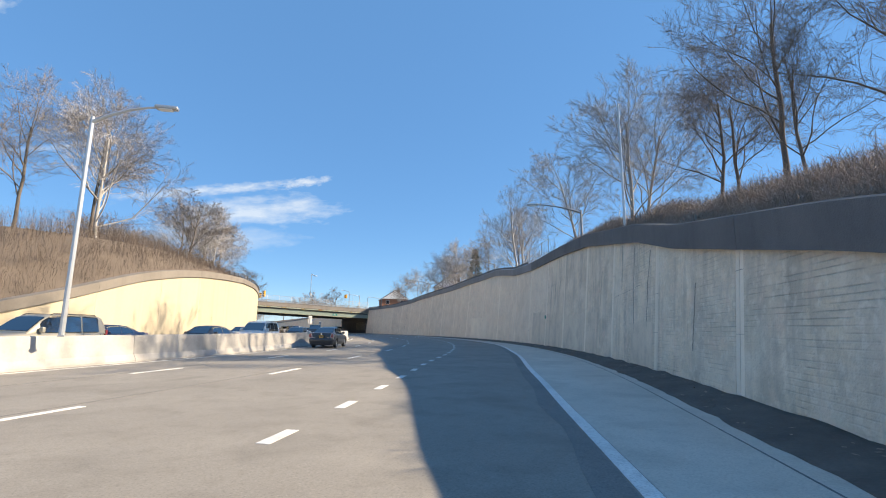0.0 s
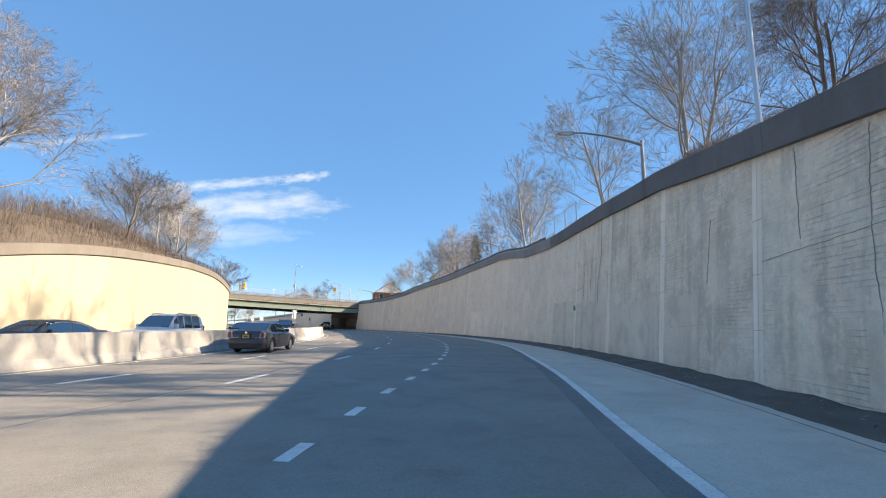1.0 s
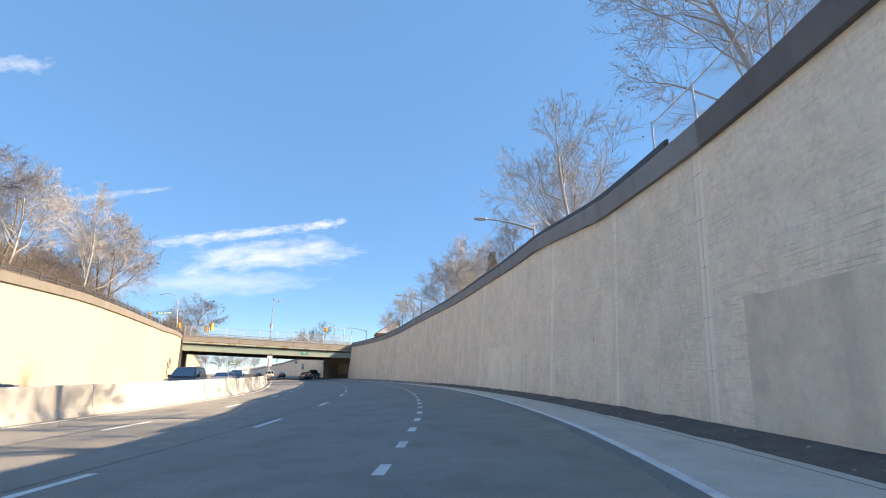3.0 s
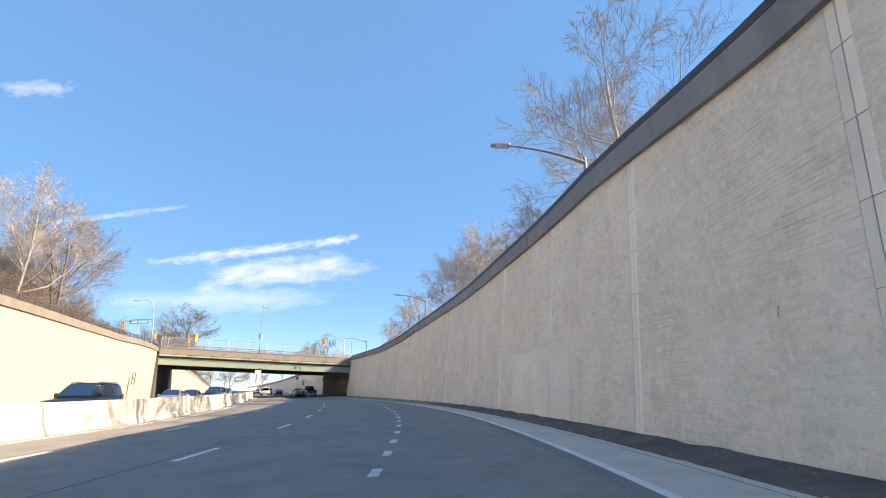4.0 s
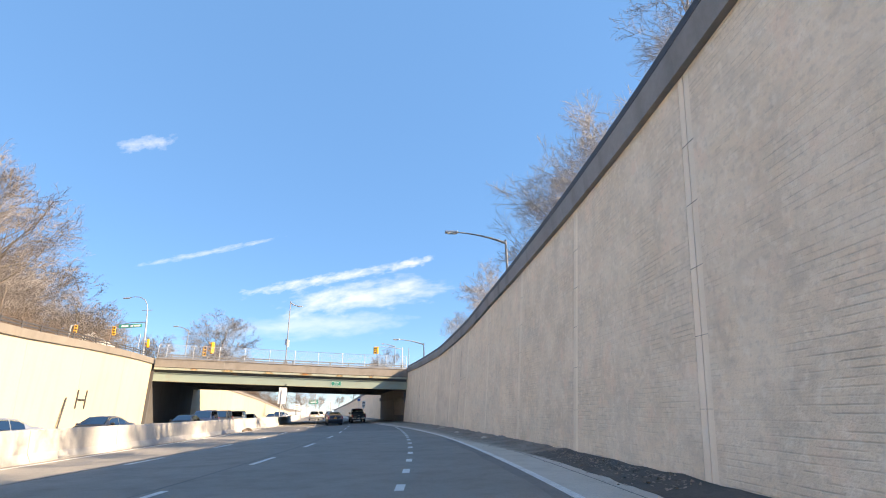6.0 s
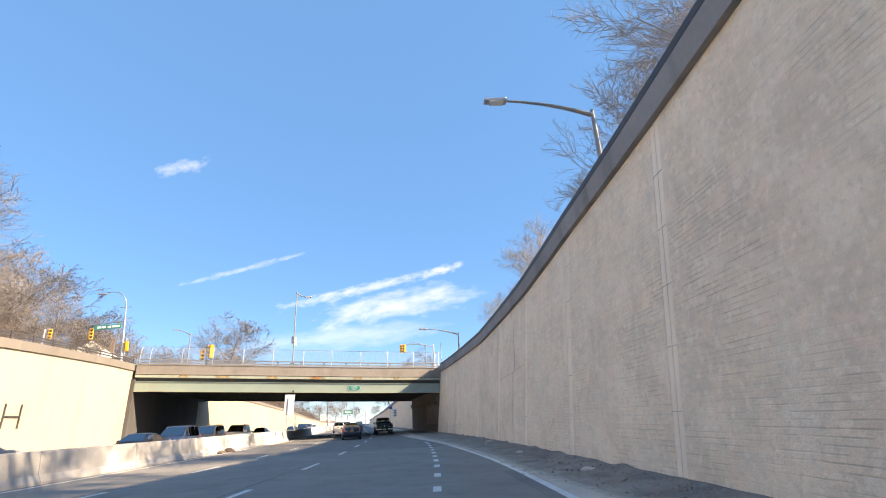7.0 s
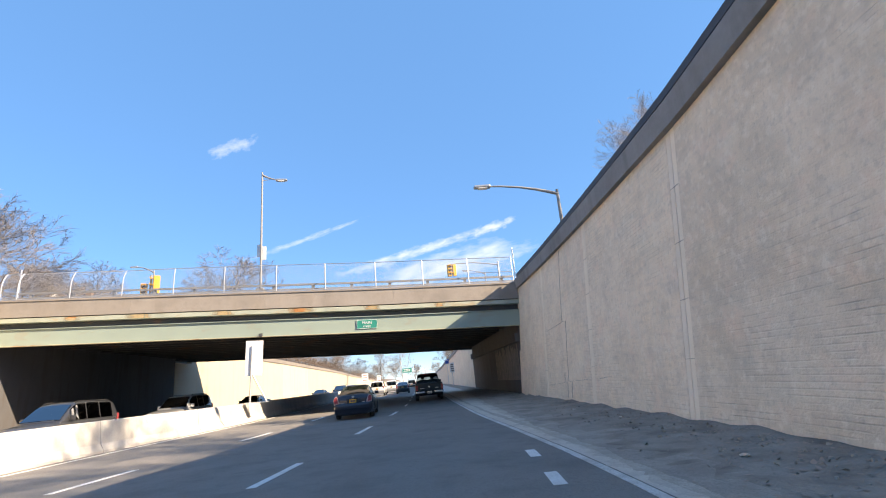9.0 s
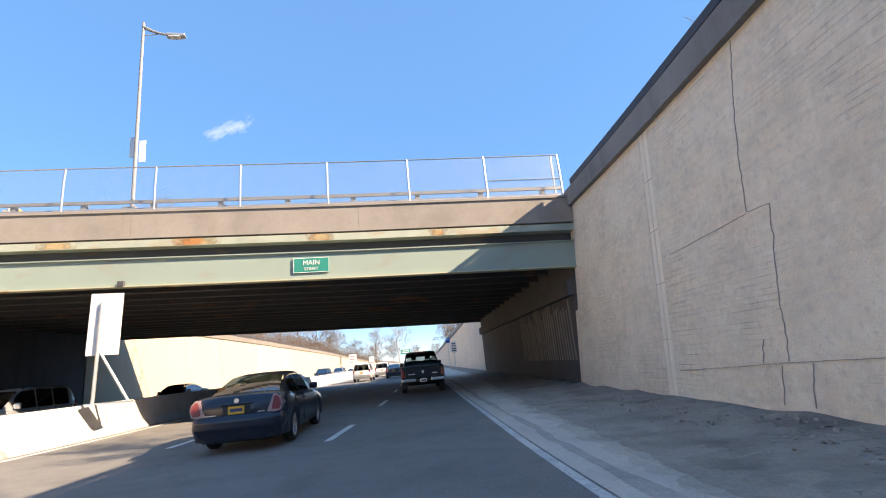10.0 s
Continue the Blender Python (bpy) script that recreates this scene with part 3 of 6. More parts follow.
for s0, s1, z0, z1 in ((-97.85, -93.6, 0.2, 2.9), (-103.3, -98.4, 0.2, 2.7), (-109.3, -103.9, 0.2, 2.4), (-112.4, -109.9, 0.2, 2.4), (-72.3, -67.3, 0.15, 3.0), (-74.6, -72.8, 0.15, 3.1),
                       (-121.4, -118.6, 0.2, 1.7)):
    part("render_patch", patch(s0, s1, z0, z1), M_PATCH_PALE if s0 > -80 else M_PATCH, wall_e, "smoother pale render patch" if s0 > -80 else "smoother grey render patch")


def crack(points, w=0.0045):
    """A thin dark ribbon over the wall's face, with a little wander."""
    V, Fc = [], []
    fine = []
    for (s0, z0), (s1, z1) in zip(points, points[1:]):
        n = max(2, int(math.hypot(s1 - s0, z1 - z0) / 0.07))
        for i in range(n):
            t = i / n
            wob = 0.035 * noise.noise((s0 * 3 + t * 26, z0 * 5, 1)) + 0.04 * noise.noise((s0 * 3 + t * 9, z0 * 5, 1)) + 0.07 * math.sin(math.pi * t) * noise.noise((s0 * 2 + t * 2.5, z0 * 3, 6))
            steep = abs(z1 - z0) > abs(s1 - s0)
            wob *= 0.6 if steep else 0.25
            fine.append((s0 + (s1 - s0) * t + (wob if steep else 0), z0 + (z1 - z0) * t + (0 if steep else wob)))
    fine.append(points[-1])
    for i, (s, z) in enumerate(fine):
        s_b, z_b = fine[min(i + 1, len(fine) - 1)]
        s_a, z_a = fine[max(i - 1, 0)]
        ln = math.hypot(s_b - s_a, z_b - z_a) or 1
        nx, nz = -(z_b - z_a) / ln, (s_b - s_a) / ln
        ww = w * (0.7 + 0.6 * abs(noise.noise((s * 4, z * 4, 9))))
        for o in (0.016, 0.0):
            V += [at(s + nx * ww, o - LEAN * z, z + nz * ww), at(s - nx * ww, o - LEAN * z, z - nz * ww)]
    for i in range(len(fine) - 1):
        a, b = i * 4, i * 4 + 4
        Fc += [(a, a + 1, b + 1, b), (a + 1, a + 3, b + 3, b + 1), (a + 2, a, b, b + 2)]
    return V, Fc


for pts in ([(-9.15, 6.4), (-8.90, 4.94), (-8.80, 3.3), (-9.35, 3.28), (-9.20, 1.9), (-9.15, 0.84)], [(-6.20, 3.16), (-8.80, 3.28)], [(-6.00, 0.65), (-7.90, 0.75), (-9.60, 0.84), (-12.10, 0.93)],
            [(-8.70, 1.19), (-8.60, 0.82)], [(-9.00, 0.78), (-8.90, 0.2)], [(-9.60, 0.82), (-9.50, 0.2)], [(-12.80, 0.93), (-13.90, 1.01)],
            [(-29.35, 5.8), (-29.25, 4.8), (-29.45, 4.73), (-29.25, 3.6)], [(-28.95, 3.55), (-28.85, 2.68), (-28.75, 1.75), (-28.65, 1.11), (-28.75, 0.44)], [(-25.64, 3.41), (-28.85, 3.54), (-31.3, 3.7)],
            [(-99.6, 4.52), (-99.62, 3.08)], [(-100.85, 4.9), (-100.75, 4.0), (-100.77, 3.34)], [(-100.4, 3.2), (-100.43, 2.25)], [(-98.3, 3.46), (-99.65, 3.62)], [(-98.4, 4.87), (-100.9, 4.93), (-102.6, 5.0)],
            [(-98.35, 2.12), (-99.95, 2.17)], [(-99.75, 2.17), (-99.64, 1.13)], [(-102.2, 6.9), (-102.36, 5.03), (-101.9, 3.6), (-102.0, 2.57)], [(-110.48, 1.9), (-110.36, 1.38), (-112.7, 1.47)],
            [(-118.85, 4.76), (-118.8, 3.0), (-118.95, 1.31)], [(-116.86, 5.08), (-116.98, 3.14)], [(-115.7, 2.88), (-119.69, 3.08)], [(-121.0, 4.2), (-120.7, 3.0), (-120.69, 1.52)],
            [(-113.1, 4.4), (-112.9, 2.6)], [(-125.4, 2.6), (-125.2, 0.9)], [(-84.72, 2.67), (-84.7, 2.45)]):
    part("crack", crack(pts), M_CRACK, wall_e)

# coping and low rail on the grey wall
cope_e = empty("coping_east", Matrix.Identity(4), "dark weathered concrete coping band on the retaining wall", "coping", kind="structure")


def cope_profile(s):
    t, h, o = WALL_TOP(s), COPE_H(s), -LEAN * WALL_TOP(s)
    return [(o + 0.16, t + h), (o + 0.16, t), (o - 0.55, t), (o - 0.55, t + h + 0.03), (o + 0.10, t + h + 0.03)]


cuts = [-146, -128.3, -116, -104, -92.6, -79.9, -65.4, -52.3, -38.4, -25.6, -12.6, 0.8]
for a, b in zip(cuts, cuts[1:]):
    part("coping_stone", sweep(cope_profile,
                               a, b - 0.015, 0.75), M_COPING_DARK if a < -100 else M_COPING_R, cope_e)
part("coping_stone", sweep(cope_profile, 25.3, 300, 5), M_COPING_R, cope_e)


def rail_line(name, s0, s1, off, f_base, gap, label, material, low=0.14, high=0.46):
    """Low guard rail on posts along a coping."""
    r = empty(name, Matrix.Identity(4), label, "railing")
    n = round((s1 - s0) / gap)
    post = None
    for i in range(n + 1):
        s = s0 + (s1 - s0) * i / n
        if post is None:
            post = mesh_of("post", *tube([(0, 0, -0.05), (0, 0, high + 0.02)], 0.05, 6), material)
        o = part("post", post, material, r)
        o.location = at(s, off(s), f_base(s))
    for z0, z1 in ((low, low + 0.10), (high - 0.10, high)):
        part("rail_bar", sweep(lambda s: [(off(s) + 0.09, f_base(s) + z1), (off(s) + 0.09, f_base(s) + z0), (off(s) + 0.05, f_base(s) + z0), (off(s) + 0.05, f_base(s) + z1)], s0, s1, 1.0), material, r)
    return r


cope_top_e = lambda s: WALL_TOP(s) + COPE_H(s) + 0.02
rail_line("guard_rail", -91, -0.5, lambda s: -LEAN * WALL_TOP(s) + 0.05, cope_top_e, 2.35, "dark low guard rail on the wall's coping", M_DARKRAIL, 0.03, 0.22)

# the sunlit wall
wall_w = empty("wall_west", Matrix.Identity(4), "sunlit buff concrete retaining wall across the parkway", "retaining wall", kind="structure")
WJ = [-126, -117, -108, -99, -90, -81, -72, -63, -54, -45, -36, -27, -18, -9, 0]
for a, b in zip(WJ, WJ[1:]):
    part("wall_panel", wall_slab(a + 0.006, b - 0.006, LEFT_TOP, LEFT_OFF, LEFT_OFF + 0.5), M_WALL_L, wall_w)
for a, b in ((25.2, 60), (60, 80), (80, 110), (110, 160), (160, 330)):
    part("wall_panel", wall_slab(a + 0.01, b - 0.01, LEFT_TOP, LEFT_OFF, LEFT_OFF + 0.5, step=3), M_WALL_L, wall_w)
part("wall_panel", wall_slab(21.75, 25.2, lambda s: 5.4, LEFT_OFF, LEFT_OFF + 0.5), M_WALL_L, wall_w)
cope_w = empty("coping_west", Matrix.Identity(4), "tan concrete coping band on the sunlit wall", "coping", kind="structure")
for a, b in ((-126, -108), (-108, -90), (-90, -72), (-72, -54), (-54, -36), (-36, -18), (-18, 0.1), (25.2, 80), (80, 160), (160, 330)):
    part("coping_stone", sweep(lambda s: [(LEFT_OFF - 0.15, LEFT_TOP(s)), (LEFT_OFF - 0.15, LEFT_TOP(s) + 0.62), (LEFT_OFF + 0.5, LEFT_TOP(s) + 0.65), (LEFT_OFF + 0.5, LEFT_TOP(s))], a, b - 0.015, 1.0),
         M_COPING_L, cope_w)
rail_line("guard_rail", -80, -0.6, lambda s: LEFT_OFF - 0.12, lambda s: LEFT_TOP(s) + 0.63, 2.35, "dark low guard rail on the tan coping", M_DARKRAIL)
rail_line("guard_rail", 27, 150, lambda s: LEFT_OFF + 0.1, lambda s: LEFT_TOP(s) + 0.63, 3.0, "dark low guard rail on the far tan coping", M_DARKRAIL)

# median barrier in cast lengths
barrier = empty("median_barrier", Matrix.Identity(4), "pale stained concrete median barrier in cast lengths", "barrier", kind="structure")
b0 = -170.0
while b0 < 330:
    ln = 6.1 if b0 < 60 else 30.0
    part("barrier_length", sweep(lambda s: [(BARRIER_OFF(s) + d, z) for d, z in ((-0.32, -0.02), (-0.32, 0.08), (-0.2, 0.3), (-0.13, 1.02), (-0.1, 1.05), (0.1, 1.05), (0.13, 1.02), (0.2, 0.3), (0.32, 0.08), (0.32, -0.02))],
                                   b0 + 0.012, b0 + ln - 0.012, 1.0), M_BARRIER, barrier)
    b0 += ln

# road paint
for i in range(-5, 40):
    s0 = float(np.interp(i, (-5, 0, 16, 21, 31, 40), (-132.5, -119.3, -78.4, -64.5, -37.4, -18.0)))
    part("lane_dash", sweep(lambda s: [(DOT_OFF(s) + 0.09, 0.006), (DOT_OFF(s) + 0.09, 0.0), (DOT_OFF(s) - 0.09, 0.0), (DOT_OFF(s) - 0.09, 0.006)], s0 - 0.4, s0 + 0.4, 0.4), M_PAINT, road)
for f_off, starts in ((L1_OFF, [-142.3 + 8.7 * i for i in range(9)] + [-65.7 + 7.45 * i for i in range(28)]), (L2_OFF, [-143.7 + 8.9 * i for i in range(9)] + [-64.5 + 7.5 * i for i in range(28)])):
    for s0 in starts:
        part("lane_dash", sweep(lambda s: [(f_off(s) + 0.075, 0.006), (f_off(s) + 0.075, 0.0), (f_off(s) - 0.075, 0.0), (f_off(s) - 0.075, 0.006)], s0, s0 + 2.4, 0.6), M_PAINT, road)
EDGE_HALF = lerp([(-170, 0.09), (-40, 0.085), (-22, 0.06), (200, 0.06)])
part("edge_line", sweep(lambda s: [(EDGE_OFF(s) + EDGE_HALF(s), 0.007), (EDGE_OFF(s) + EDGE_HALF(s), 0.0), (EDGE_OFF(s) - EDGE_HALF(s), 0.0), (EDGE_OFF(s) - EDGE_HALF(s), 0.007)], -170, -26, 1.5), M_PAINT, road)
part("edge_line", sweep(lambda s: [(EDGE_OFF(s) + EDGE_HALF(s), 0.007), (EDGE_OFF(s) + EDGE_HALF(s), 0.0), (EDGE_OFF(s) - EDGE_HALF(s), 0.0), (EDGE_OFF(s) - EDGE_HALF(s), 0.007)], -26, 200, 1.5), M_PAINT_WORN, road)
part("edge_line", sweep(lambda s: [(BARRIER_OFF(s) - 0.7, 0.006), (BARRIER_OFF(s) - 0.7, 0.0), (BARRIER_OFF(s) - 0.83, 0.0), (BARRIER_OFF(s) - 0.83, 0.006)], -170, 200, 1.5), M_PAINT, road)

# ---- the bridge ----
bridge = empty("road_bridge", Matrix.Identity(4), "low street bridge with green steel girders and rust stains", "bridge", kind="structure")
BX0, BX1 = -17.15, 14.0


def bridge_bar(y0, y1, d0, d1, x0=BX0, x1=BX1, step=2.0):
    """A bar across the parkway that follows the street's slope: d0 and d1 below the parapet's top."""
    n = max(1, round((x1 - x0) / step))
    V, Fc = [], []
    for i in range(n + 1):
        x = x0 + (x1 - x0) * i / n
        p = PAR_TOP(x)
        V += [(x, y0, p - d0), (x, y0, p - d1), (x, y1, p - d1), (x, y1, p - d0)]
    for i in range(n):
        a, b = i * 4, i * 4 + 4
        for j in range(4):
            k = (j + 1) % 4
            Fc.append((a + j, a + k, b + k, b + j))
    Fc += [(3, 2, 1, 0), (n * 4, n * 4 + 1, n * 4 + 2, n * 4 + 3)]
    return V, Fc


for x0 in np.arange(BX0, BX1 - 0.1, 7.7875):
    part("parapet", bridge_bar(BRIDGE_Y0, BRIDGE_Y0 + 0.4, 0.0, 1.0, x0 + 0.003, x0 + 7.7845, 1.25), M_PARAPET, bridge)
part("parapet_lip", bridge_bar(BRIDGE_Y0 - 0.05, BRIDGE_Y0 + 0.3, -0.02, 0.07), M_PARAPET, bridge)
part("upper_flange", bridge_bar(BRIDGE_Y0 + 0.02, BRIDGE_Y0 + 0.5, 1.06, 1.31), mat("rusty_green_steel", (0.36, 0.39, 0.32), 0.65, vary=0.2, scale=0.5, bump=0.15, mottle=0.3, rust=0.5, rust_color=(0.36, 0.24, 0.12), rust_from=0.56), bridge, "rusty green steel flange")
for x0, x1 in ((-13.3, -12.1), (-9.9, -7.9), (-4.8, -3.2), (-0.4, 1.6), (4.2, 5.5), (8.6, 9.4)):
    part("rust_stain", bridge_bar(BRIDGE_Y0 + 0.016, BRIDGE_Y0 + 0.05, 1.065, 1.29, x0, x1, 0.4), M_RUSTSPOT, bridge, "orange rust stain")
# set-back web; its dark colour paints in the shade band under the flange
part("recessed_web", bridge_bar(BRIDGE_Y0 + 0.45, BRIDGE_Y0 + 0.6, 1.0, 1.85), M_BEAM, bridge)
part("fascia_girder", bridge_bar(BRIDGE_Y0 + 0.12, BRIDGE_Y0 + 0.2, 1.72, 2.64), M_STEEL, bridge, "pale green steel girder with rust along its foot")
part("girder_foot", bridge_bar(BRIDGE_Y0 + 0.03, BRIDGE_Y0 + 0.36, 2.64, 2.68), mat("rusty_flange", (0.42, 0.40, 0.28), 0.7, vary=0.2, scale=0.7, bump=0.2, rust=0.9), bridge)
part("girder_head", bridge_bar(BRIDGE_Y0 + 0.03, BRIDGE_Y0 + 0.36, 1.68, 1.72), M_STEEL, bridge)
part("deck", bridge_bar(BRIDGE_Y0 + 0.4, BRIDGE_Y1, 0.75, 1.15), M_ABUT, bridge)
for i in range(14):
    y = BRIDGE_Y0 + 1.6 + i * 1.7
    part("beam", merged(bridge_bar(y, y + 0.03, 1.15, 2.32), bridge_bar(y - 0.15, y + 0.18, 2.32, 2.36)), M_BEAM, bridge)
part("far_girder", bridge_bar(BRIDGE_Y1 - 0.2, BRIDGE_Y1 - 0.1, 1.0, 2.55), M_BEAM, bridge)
part("far_parapet", bridge_bar(BRIDGE_Y1 - 0.35, BRIDGE_Y1, -0.02, 1.0), M_PARAPET, bridge)
part("abutment", box(13.75, BRIDGE_Y0 + 0.3, -0.1, 16.5, BRIDGE_Y1, 5.2, 0.03), M_ABUT, bridge, "stained concrete abutment, coloured dark for the shade under the bridge")
part("abutment", box(-20.5, BRIDGE_Y0 + 0.02, -0.1, -17.1, 38.8, 6.6, 0.03), M_ABUT, bridge, "stained concrete abutment, coloured dark for the shade under the bridge")
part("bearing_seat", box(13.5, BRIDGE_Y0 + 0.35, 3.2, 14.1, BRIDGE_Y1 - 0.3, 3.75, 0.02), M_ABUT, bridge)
for i in range(26):
    y = BRIDGE_Y0 + 1.2 + i * 0.33 + 0.1 * noise.noise((i * 3.3, 1, 1))
    part("lime_streak", box(13.725, y, 0.9, 13.76, y + 0.06 + 0.08 * random.random(), 2.6 + 0.7 * random.random()), M_LIME, bridge)
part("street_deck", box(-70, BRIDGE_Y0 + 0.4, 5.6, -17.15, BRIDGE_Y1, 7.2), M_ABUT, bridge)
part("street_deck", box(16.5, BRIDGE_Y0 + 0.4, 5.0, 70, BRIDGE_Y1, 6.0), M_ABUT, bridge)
part("drain_lug", box(-1.9, BRIDGE_Y0 - 0.02, PAR_TOP(-1.8) - 2.66, -1.7, BRIDGE_Y0 + 0.1, PAR_TOP(-1.8) - 2.48, 0.01), M_BEAM, bridge)


def lettering(text, size, m, parent, material):
    cu = bpy.data.curves.new("lettering", "FONT")
    cu.body, cu.size, cu.align_x, cu.align_y, cu.extrude = text, size, "CENTER", "CENTER", 0.004
    cu.materials.append(material)
    ob = new("lettering", cu)
    ob.parent = parent
    ob.matrix_local = m
    return ob


name_sign = empty("street_name_sign", pose(4.5, BRIDGE_Y0 + 0.065, 5.0, 0, 1.7, 0), "green street name plate bolted to the bridge girder", "sign")
part("panel", box(-0.62, 0.0, -0.27, 0.62, 0.04, 0.27, 0.012), M_GREENSIGN, name_sign)
part("border", merged(*[((lambda b: ([v.co.copy() for v in b.verts], [[v.index for v in f.verts] for f in b.faces]))(box(*q))) for q in
                        ((-0.61, -0.004, 0.245, 0.61, 0.0, 0.26), (-0.61, -0.004, -0.26, 0.61, 0.0, -0.245), (-0.61, -0.004, -0.24, -0.595, 0.0, 0.24), (0.595, -0.004, -0.24, 0.61, 0.0, 0.24))]), M_WHITE, name_sign)
lettering("MAIN", 0.24, pose(0, -0.008, 0.08, 90, 0, 0), name_sign, M_WHITE)
lettering("STREET", 0.15, pose(0, -0.008, -0.14, 90, 0, 0), name_sign, M_WHITE)

# chain-link fence and guard rail along the bridge
fence = empty("chain_link_fence", Matrix.Identity(4), "galvanised chain-link fence along the bridge parapet", "fence")
FX = [13.85, 11.0, 8.1, 5.14, 2.02, -0.96, -4.1, -7.1, -10.1, -13.1, -16.1, -17.05]
LEANING = lerp([(-10.1, 1.0), (-7.1, 0.3), (-4.1, 0.15), (14, 0.1)])
BEND = ((0.0, 0.1), (0.0, 0.9), (0.03, 1.15), (0.1, 1.4), (0.2, 1.6), (0.33, 1.76))


def fence_post(x, y0, parent):
    """A post whose top curves in over the street, most of all at the west end."""
    o = part("post", mesh_of("post", *tube([(0, 0, -0.1)] + [(0, y * LEANING(x), z) for y, z in BEND[1:]], 0.035, 8), M_GALV), M_GALV, parent)
    o.location = (x, y0, PAR_TOP(x))


for x in FX:
    fence_post(x, BRIDGE_Y0 + 0.22, fence)
part("rail", tube([(x, BRIDGE_Y0 + 0.21 + 0.33 * LEANING(x), PAR_TOP(x) + 1.75) for x in FX], 0.022, 6), M_GALV, fence)
part("rail", tube([(x, BRIDGE_Y0 + 0.2, PAR_TOP(x) + 0.1) for x in FX], 0.022, 6), M_GALV, fence)
part("rail", tube([(x, BRIDGE_Y0 + 0.2, PAR_TOP(x) + 0.78) for x in FX[:2]], 0.022, 6), M_GALV, fence)
for a, b in zip(FX, FX[1:]):
    part("mesh_panel", ([(x, BRIDGE_Y0 + 0.215 + y * LEANING(x), PAR_TOP(x) + z) for y, z in BEND for x in (a, b)], [(2 * i, 2 * i + 1, 2 * i + 3, 2 * i + 2) for i in range(5)]), M_LINK, fence)
bridge_rail = empty("bridge_guard_rail", Matrix.Identity(4), "grey steel guard rail behind the bridge fence", "railing")
for za in (0.16, 0.46):
    part("rail_bar", bridge_bar(BRIDGE_Y0 + 0.5, BRIDGE_Y0 + 0.58, -za - 0.12, -za), M_POLE, bridge_rail)
rp = box(-0.09, -0.06, -0.5, 0.09, 0.12, 0.60, 0.01)
rp_me = bpy.data.meshes.new("post")
rp.to_mesh(rp_me)
rp.free()
rp_me.materials.append(M_POLE)
for x in np.arange(-15.6, 13.5, 2.4):
    o = part("post", rp_me, M_POLE, bridge_rail)
    o.location = (x, BRIDGE_Y0 + 0.62, PAR_TOP(x))
far_fence = empty("chain_link_fence", Matrix.Identity(4), "far chain-link fence across the street bridge", "fence")
for x in FX:
    fence_post(x, BRIDGE_Y1 - 0.2, far_fence)
part("rail", tube([(x, BRIDGE_Y1 - 0.2 + 0.33 * LEANING(x), PAR_TOP(x) + 1.75) for x in FX], 0.022, 6), M_GALV, far_fence)


# ---- poles, lamps, signals and signs ----
def lamp_head(length=0.75):
    bm = box(-length / 2, -0.16, -0.07, length / 2, 0.16, 0.06, 0.05)
    for v in bm.verts:
        if v.co.x > 0:
            v.co.y *= 0.8
    return bm


def street_lamp(base, pole_h, arm, label, material=M_POLE, r=0.085, group=""):
    """A pole with a curved arm: base and arm end given in the world, the arm as (dx, dy, dz) from the pole's top."""
    t = empty("street_lamp", Matrix.Translation(base), label, "street lamp", group)
    part("pole", tube([(0, 0, 0), (0, 0, pole_h * 0.6), (0, 0, pole_h + 0.12)], [r, r * 0.85, r * 0.7], 10), material, t)
    part("base_plate", box(-0.1, -0.1, 0, 0.1, 0.1, 0.05, 0.01), material, t)
    a = Vector(arm)
    p0 = Vector((0, 0, pole_h - 0.08))
    pts = [p0 + Vector((a.x * u, a.y * u, a.z * (1 - (1 - u) ** 2))) for u in (0, 0.15, 0.3, 0.5, 0.75, 0.93)]
    part("arm", tube(pts, [0.075, 0.07, 0.06, 0.05, 0.042, 0.036], 8), material, t)
    h = part("lamp_head", lamp_head(), M_GALV, t, "grey metal lamp head")
    h.matrix_local = Matrix.Translation(p0 + a) @ Matrix.Rotation(math.atan2(a.y, a.x), 4, "Z")
    lens = part("lens", box(-0.25, -0.12, -0.1, 0.2, 0.12, -0.07, 0.01), M_WHITE, h)
    return t


for s0, head_off, head_z in ((-107.2, 2.4, 9.6), (-76.1, 2.5, 10.4), (-41.6, 2.3, 11.0), (-9.5, 2.6, 9.5)):
    o = -LEAN * WALL_TOP(s0) - 0.24
    z0 = cope_top_e(s0)
    top = head_z - 0.5
    a = at(s0, head_off, head_z) - at(s0, o, top)
    street_lamp(at(s0, o, z0), top - z0, (a.x, a.y, 0.58), "grey street lamp with a curved arm on the wall's coping", group="lamps along the parkway")
s0 = -125.5
a = (at(s0 + 1.5, 15.2, 0) - at(s0, 18.7, 0)) * 0.62
street_lamp(at(s0, 18.75, 1.04), 7.4, (a.x, a.y, 0.75), "tall pale street lamp on the median barrier", M_GALV, group="lamps along the parkway")
# bridge lamp with a plate on its pole
bl = street_lamp((-2.14, BRIDGE_Y0 + 0.98, PAR_TOP(-2.1) - 0.6), 15.8 - PAR_TOP(-2.1) + 0.6, (1.25, 0.1, -0.4), "tall grey street lamp standing on the bridge", M_POLE, 0.075)
part("plinth", box(-0.24, -0.24, 0.3, 0.24, 0.24, 1.05, 0.03), M_POLE, bl)
part("brace", tube([(0.05, 0, 15.8 - PAR_TOP(-2.1) + 0.1), (0.75, 0.08, 15.8 - PAR_TOP(-2.1) + 0.25)], 0.02, 6), M_POLE, bl)
part("plate", box(-0.30, 0.10, 3.15, -0.02, 0.13, 4.0, 0.01), M_BOARDBACK, bl, "white plate on the pole")
part("plate", box(0.04, 0.12, 2.95, 0.28, 0.15, 3.85, 0.01), M_BOARDBACK, bl, "white plate on the pole")


